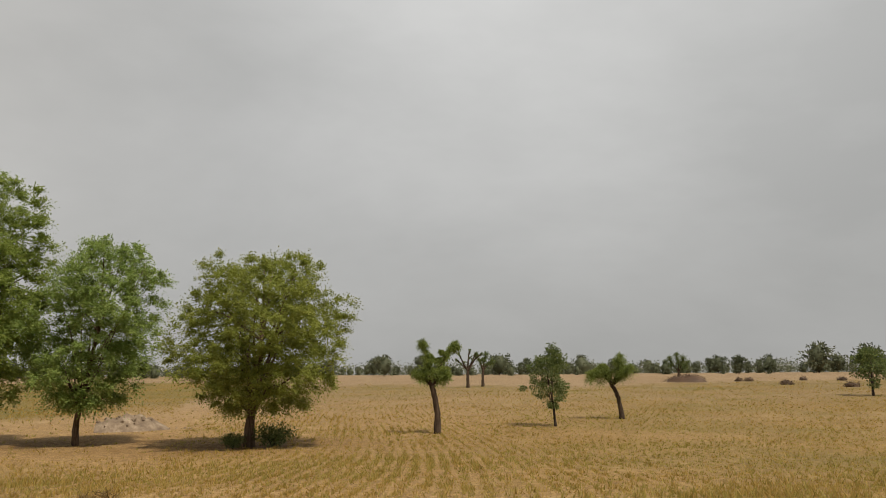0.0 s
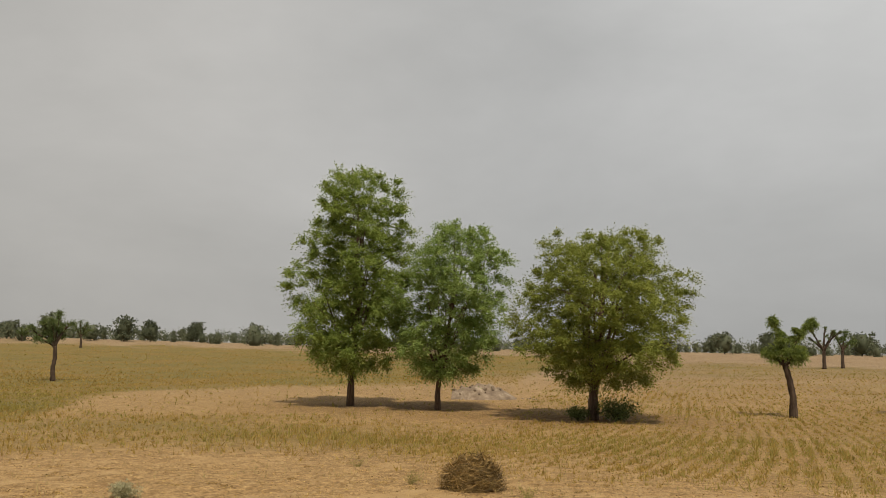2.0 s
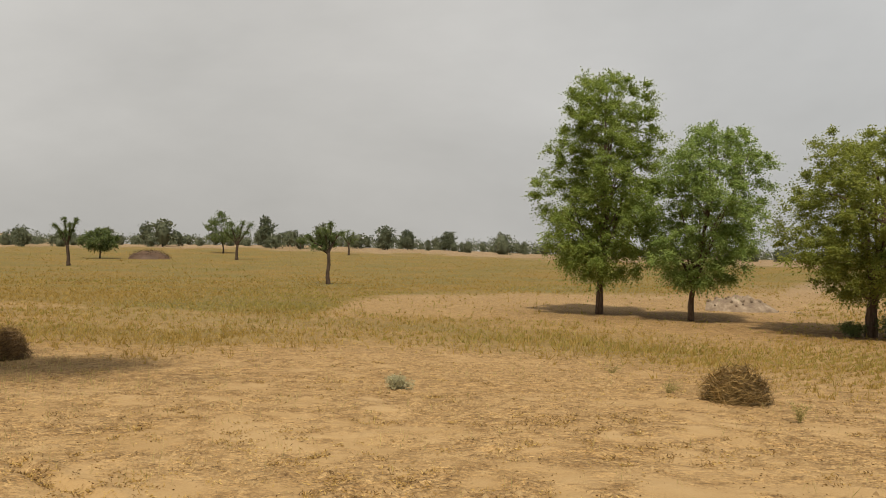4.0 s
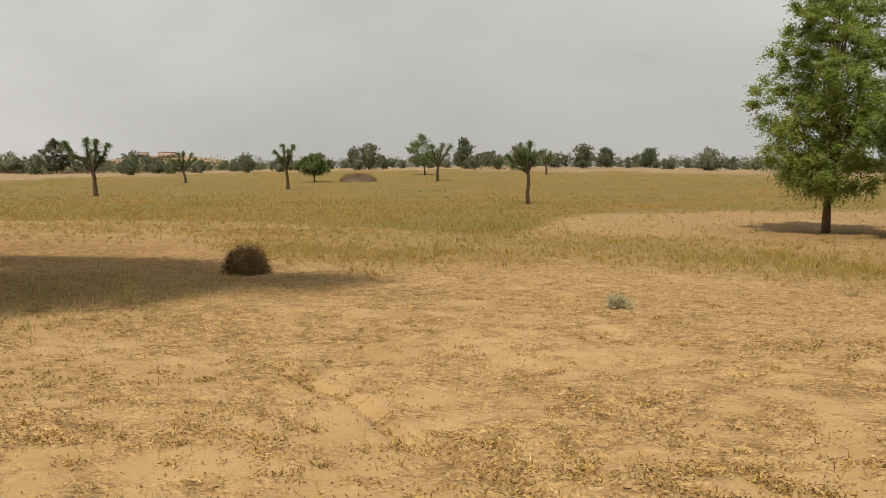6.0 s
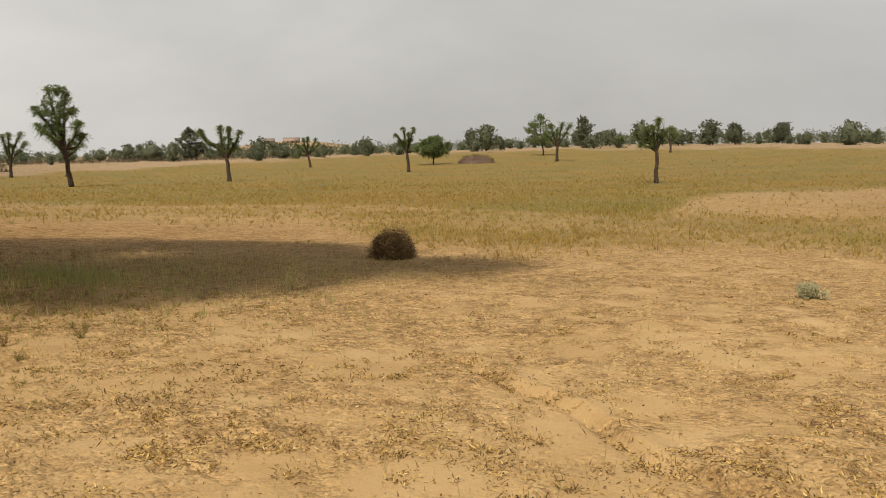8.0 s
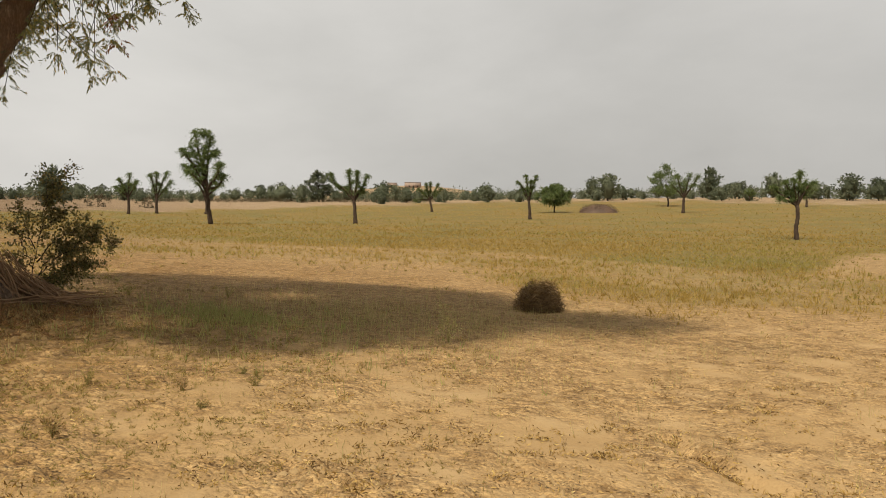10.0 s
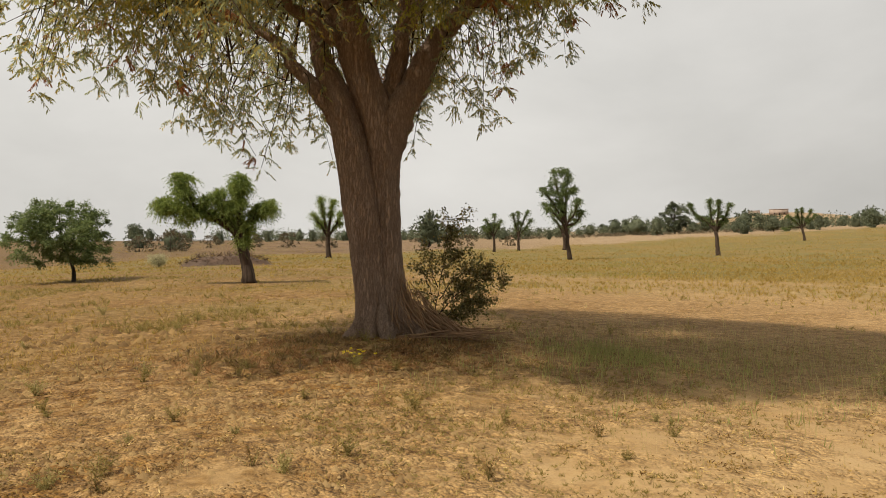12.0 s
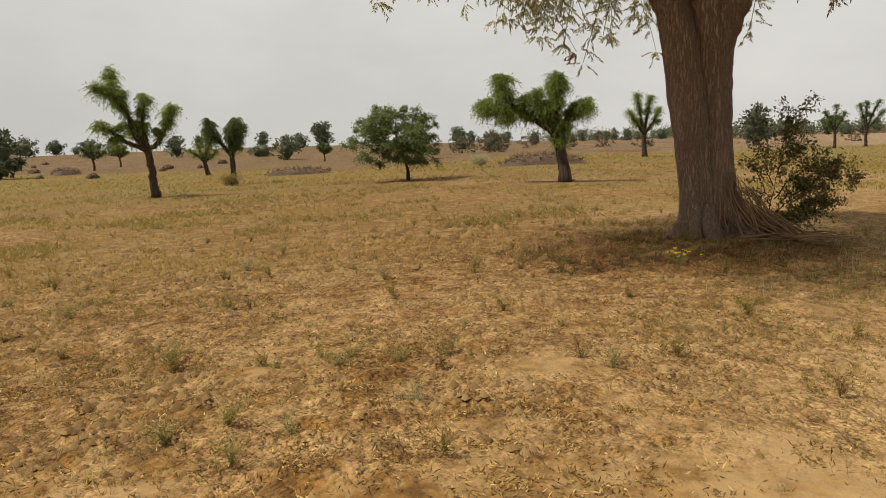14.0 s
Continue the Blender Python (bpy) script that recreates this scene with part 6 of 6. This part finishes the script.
def shade_shrub():
    """The dark-leaved shrub that grows beside the neem."""
    rng = rnd(96)
    x, y = TREE[0] + 0.31 * 0.95 - 0.95 * 0.7, TREE[1] + 0.95 * 0.95 + 0.31 * 0.7
    t = thing("shrub", x, y, "straggly dark-leaved shrub growing beside the neem trunk", "shrub", "", facing(x, y), 0.03)
    lf, tw = Bag(), Bag()
    # stems as (right, away, up) and how leafy each one is
    stems = [([(0.02, 0, 0), (0.05, 0, 0.6), (0.16, 0, 1.1), (0.3, 0.05, 1.6), (0.62, 0.1, 2.02)], 1.0), ([(0.12, 0.1, 1.0), (0.3, 0.15, 1.35), (0.3, 0.2, 1.75), (0.36, 0.2, 1.95)], 0.9),
             ([(0.05, 0, 0.5), (-0.12, 0.1, 0.85), (-0.3, 0.1, 1.1), (-0.45, 0.1, 1.25)], 0.55), ([(0.08, 0, 0.8), (-0.08, -0.1, 1.15), (-0.2, -0.1, 1.4)], 0.6), ([(0.0, 0, 0.3), (-0.2, -0.1, 0.6), (-0.45, -0.1, 0.8)], 0.4),
             ([(0.03, 0, 0.3), (0.4, 0, 0.62), (0.8, 0, 0.85), (1.2, 0.05, 0.95), (1.6, 0.05, 0.78)], 1.7), ([(0.05, 0, 0.2), (0.4, -0.1, 0.42), (0.75, -0.15, 0.58), (1.05, -0.2, 0.55)], 1.9), ([(0.1, 0, 0.6), (0.5, 0.1, 0.95), (0.85, 0.15, 1.1), (1.1, 0.15, 1.12)], 1.6),
             ([(0.06, 0.05, 0.3), (0.35, 0.2, 0.65), (0.65, 0.3, 0.78), (0.95, 0.35, 0.75)], 1.7), ([(0.02, 0, 0.1), (0.3, -0.1, 0.25), (0.6, -0.2, 0.35)], 1.3), ([(0.2, 0, 1.1), (0.45, 0.05, 1.3), (0.6, 0.05, 1.36)], 0.9)]
    for pts, full in stems:
        st = Bag()
        ln = smooth_line(pts, 5) * [0.86, 1.0, 1.06]
        ln[1:] += rng.normal(size=(len(ln) - 1, 3)) * 0.018
        tube(st, ln, [0.011, 0.006, 0.004, 0.002], 5)
        mesh_object("stem", st, BARK_DARK, t, True)
        for _ in range(int(20 * full)):
            p = ln[rng.integers(len(ln) // 3, len(ln))]
            d = rng.normal(size=3) * [1, 0.8, 0.6] + [0.15, 0, 0.1]
            q = p + d / np.linalg.norm(d) * rng.uniform(0.12, 0.42)
            two = smooth_line([p, (p + q) / 2 + rng.normal(size=3) * 0.03, q], 3)
            tube(tw, two, [0.004, 0.002], 3)
            at = np.repeat(two[1:], 5, axis=0) + rng.normal(size=((len(two) - 1) * 5, 3)) * 0.035
            leaves(lf, at, rng.normal(size=at.shape) + [0, 0, -0.2], 0.048, 0.032, rng)
    tagged(mesh_object("twig", tw, BARK_DARK, t), kind="stuff")
    mesh_object("foliage", lf, SHRUB, t)


shade_shrub()


def stick_pile():
    """Cut sticks leaning on the neem."""
    rng = rnd(97)
    x, y = TREE[0] + 0.31 * 0.75 + 0.95 * 0.25, TREE[1] + 0.95 * 0.75 - 0.31 * 0.25
    t = thing("stick_pile", x, y, "cut dry sticks leaning against the neem's foot", "firewood", "", facing(x, y), 0.02)
    for k in range(220):
        if k < 130:
            f = rng.uniform(0, 1)
            foot = np.array([-0.3 + 1.2 * f + rng.normal() * 0.14, rng.uniform(-0.4, 0.35), 0.02])
            head = np.array([-0.42 + 0.55 * f * rng.random() + rng.normal() * 0.07, rng.uniform(-0.05, 0.3), (1.35 - 0.85 * f) * rng.uniform(0.4, 1.0)])
            foot = foot + (head - foot) * rng.uniform(0, 0.35)
            mid = (foot + head) / 2 + rng.normal(size=3) * 0.075 + [-0.02, -0.02, -0.04]
        else:
            a = rng.uniform(-0.7, 0.7)
            foot = np.array([rng.uniform(-0.6, 0.7), rng.uniform(-0.5, 0.2), rng.uniform(0.01, 0.12)])
            head = foot + np.array([math.cos(a), math.sin(a), rng.uniform(-0.04, 0.06)]) * rng.uniform(0.25, 0.75)
            mid = (foot + head) / 2 + rng.normal(size=3) * 0.04
        b = Bag()
        w = rng.uniform(0.005, 0.014)
        tube(b, smooth_line([foot, mid, head], 3), [w, w * 0.85, w * 0.5], 5)
        mesh_object("stick", b, STICK, t, True)


stick_pile()


# ---- piles, rubble, heaps further off ----
def brush_pile(x, y, w, d, h, seed, label, mat=None, stalks=1500, length=1.0):
    """A long heap of thorn brush."""
    rng = rnd(seed)
    t = thing("brush_pile", x, y, label, "brush pile", "brush piles", facing(x, y), 0.05)
    core, top = Bag(), Bag()
    nu, nv = 26, 12
    u, v = np.meshgrid(np.linspace(-1, 1, nu), np.linspace(-1, 1, nv), indexing="ij")
    e = np.clip(1 - (np.abs(u) ** 2.2 + np.abs(v) ** 2.0), 0, 1) ** 0.6
    z = h * e * (0.85 + 0.25 * fbm(u * 4 + seed, v * 3, 1.0, seed)) - 0.04
    i, j = np.meshgrid(np.arange(nu - 1), np.arange(nv - 1), indexing="ij")
    core.add(np.stack([u * w / 2, v * d / 2, z], -1).reshape(-1, 3), np.stack([i * nv + j, (i + 1) * nv + j, (i + 1) * nv + j + 1, i * nv + j + 1], -1).reshape(-1, 4))
    mesh_object("core", core, mat or BRUSH, t)
    pu, pv = rng.uniform(-1, 1, stalks), rng.uniform(-1, 1, stalks)
    e = np.clip(1 - (np.abs(pu) ** 2.2 + np.abs(pv) ** 2), 0, 1) ** 0.6
    k = e > 0.02
    at = np.stack([pu * w / 2, pv * d / 2, h * e * 0.9], 1)[k]
    dd = rng.normal(size=at.shape) + [0, 0, 0.25]
    leaves(top, at, dd, length, 0.05 * length + 0.01, rng)
    mesh_object("loose_brush", top, mat or BRUSH, t)
    return t


brush_pile(-71.7, 8.6, 7.6, 3.0, 1.0, 3, "long low pile of brown thorn brush in the field", None, 1500, 0.5)
brush_pile(-97.9, 162.2, 9.2, 5.0, 2.1, 4, "rounded pile of dark brown thorn brush", None, 1200, 0.8)
brush_pile(108.2, 95.8, 7.0, 3.0, 1.4, 5, "brown brush pile in front of a khejri", None, 900, 0.6)
brush_pile(-116.9, -54.5, 4.3, 2.5, 1.0, 6, "grey-brown brush pile on the slope", None, 700, 0.5)
brush_pile(-82.0, -14.5, 7.0, 2.0, 0.7, 7, "low ridge of brown brush across the slope", None, 700, 0.5)
for k, (x, y) in enumerate([(-190, 98), (-196, 88), (-201, 77), (-176, 44), (-180, 36), (-184, 28), (-188, 20), (-192, 13), (-150, 9), (-154, 4)]):
    belt_tree(x, y, 2.6 + 0.5 * (k % 3), 1.9, 640 + k, HEDGE, "grey-brown thorny hedge bush on the field edge", True)


def rubble_heap():
    """Grey earth and stones behind the large trees."""
    rng = rnd(98)
    t = thing("rubble_heap", 9.3, 50.5, "heap of grey rubble and pale stones behind trees", "rubble", "", facing(9.3, 50.5), 0.05)
    b = Bag()
    nu, nv = 34, 18
    u, v = np.meshgrid(np.linspace(-1, 1, nu), np.linspace(-1, 1, nv), indexing="ij")
    e = np.clip(1 - (np.abs(u + 0.25) * 0.9) ** 2 - v ** 2, 0, 1) ** 0.8
    z = 1.05 * e * (0.9 + 0.35 * fbm(u * 5, v * 4, 1.0, 5)) - 0.03
    i, j = np.meshgrid(np.arange(nu - 1), np.arange(nv - 1), indexing="ij")
    b.add(np.stack([u * 2.3, v * 1.5, z], -1).reshape(-1, 3), np.stack([i * nv + j, (i + 1) * nv + j, (i + 1) * nv + j + 1, i * nv + j + 1], -1).reshape(-1, 4))
    mesh_object("mound", b, RUBBLE, t)
    for _ in range(34):
        r = rng.uniform(0.05, 0.15)
        a = rng.uniform(0, 2 * math.pi)
        q = rng.random() ** 0.5
        px, py = 2.9 * q * math.cos(a) + 0.3, 1.5 * q * math.sin(a)
        bm = bmesh.new()
        bmesh.ops.create_icosphere(bm, subdivisions=1, radius=r)
        for vv in bm.verts:
            vv.co *= rng.uniform(0.7, 1.25)
        me = bpy.data.meshes.new("stone")
        bm.to_mesh(me)
        bm.free()
        me.materials.append(RUBBLE)
        ob = new("stone", me)
        ob.parent = t
        hh = 0.9 * max(0.0, 1 - ((px / 2.3 + 0.25) * 0.9) ** 2 - (py / 1.5) ** 2) ** 0.8
        ob.location = (px, py, hh + r * 0.2)


rubble_heap()

HEAPS = [(121.0, 94.9), (121.9, 93.5), (105.1, 74.0), (135.6, 91.9), (133.9, 83.2), (98.2, 59.7), (-154.1, -78.5), (-173.6, -86.1), (-125.1, -63.3), (-105.7, -52.7), (-98.4, -42.4), (-121.3, -41.2), (-114.8, -39.8), (-245.5, -52.5), (-138.9, -37.9), (-120.4, -36.1)]
for k, (x, y) in enumerate(HEAPS):
    small = x < 0
    stalk_heap(x, y, (1.1 if small else 1.35) + 0.25 * (k % 3), 0.6 if small else 0.7, 100 + k, HEAP_DARK, "distant brown heap of cut crop", "crop_heap", 300, 0.5)


def hut(x, y):
    t = thing("hut", x, y, "small dark thatched field hut on the slope", "hut", "", facing(x, y) + 0.5, 0.05)
    w = Bag()
    n = 14
    th = np.arange(n) * 2 * math.pi / n
    ring = [np.stack([2.1 * np.cos(th), 2.1 * np.sin(th), np.full(n, z)], 1) for z in (0.0, 1.9)]
    k = np.arange(n)
    w.add(np.vstack(ring), np.stack([k, (k + 1) % n, n + (k + 1) % n, n + k], -1))
    mesh_object("wall", w, THATCH, t)
    r = Bag()
    prof = [(2.7, 1.6), (2.65, 1.75), (1.6, 2.6), (0.6, 3.25), (0.1, 3.5)]
    v = np.vstack([np.stack([a * np.cos(th), a * np.sin(th), np.full(n, z)], 1) for a, z in prof])
    i, j = np.meshgrid(np.arange(len(prof) - 1), np.arange(n), indexing="ij")
    r.add(v, np.stack([i * n + j, i * n + (j + 1) % n, (i + 1) * n + (j + 1) % n, (i + 1) * n + j], -1).reshape(-1, 4))
    mesh_object("roof", r, THATCH, t)


hut(-139.0, -75.0)


def house(x, y, w, d, h, seed, label):
    """A low flat-roofed farmhouse far off."""
    t = thing("house", x, y, label, "house", "distant houses", facing(x, y) + 0.2, 0.3)

    def box(name, x0, x1, y0, y1, z0, z1, mat, parent):
        v = [(a, b, c) for a in (x0, x1) for b in (y0, y1) for c in (z0, z1)]
        f = [(0, 1, 3, 2), (4, 6, 7, 5), (0, 4, 5, 1), (2, 3, 7, 6), (0, 2, 6, 4), (1, 5, 7, 3)]
        return mesh_object(name, Bag().add(v, f), mat, parent)
    box("wall", -w / 2, w / 2, -d / 2, d / 2, 0, h, PLASTER, t)
    box("roof", -w / 2 - 0.2, w / 2 + 0.2, -d / 2 - 0.2, d / 2 + 0.2, h, h + 0.35, PLASTER, t)
    for k in range(3):
        cx = (k - 1) * w * 0.28
        box("window" if k != 1 else "door", cx - 0.6, cx + 0.6, -d / 2 - 0.03, -d / 2 + 0.1, 1.0 if k != 1 else 0.0, 2.1, DARK_OPENING, t)


house(-532, 549, 15, 7, 5.0, 1, "pale limewashed house among distant trees")
house(-552, 540, 9, 6, 4.5, 2, "small pale house beside a larger one")
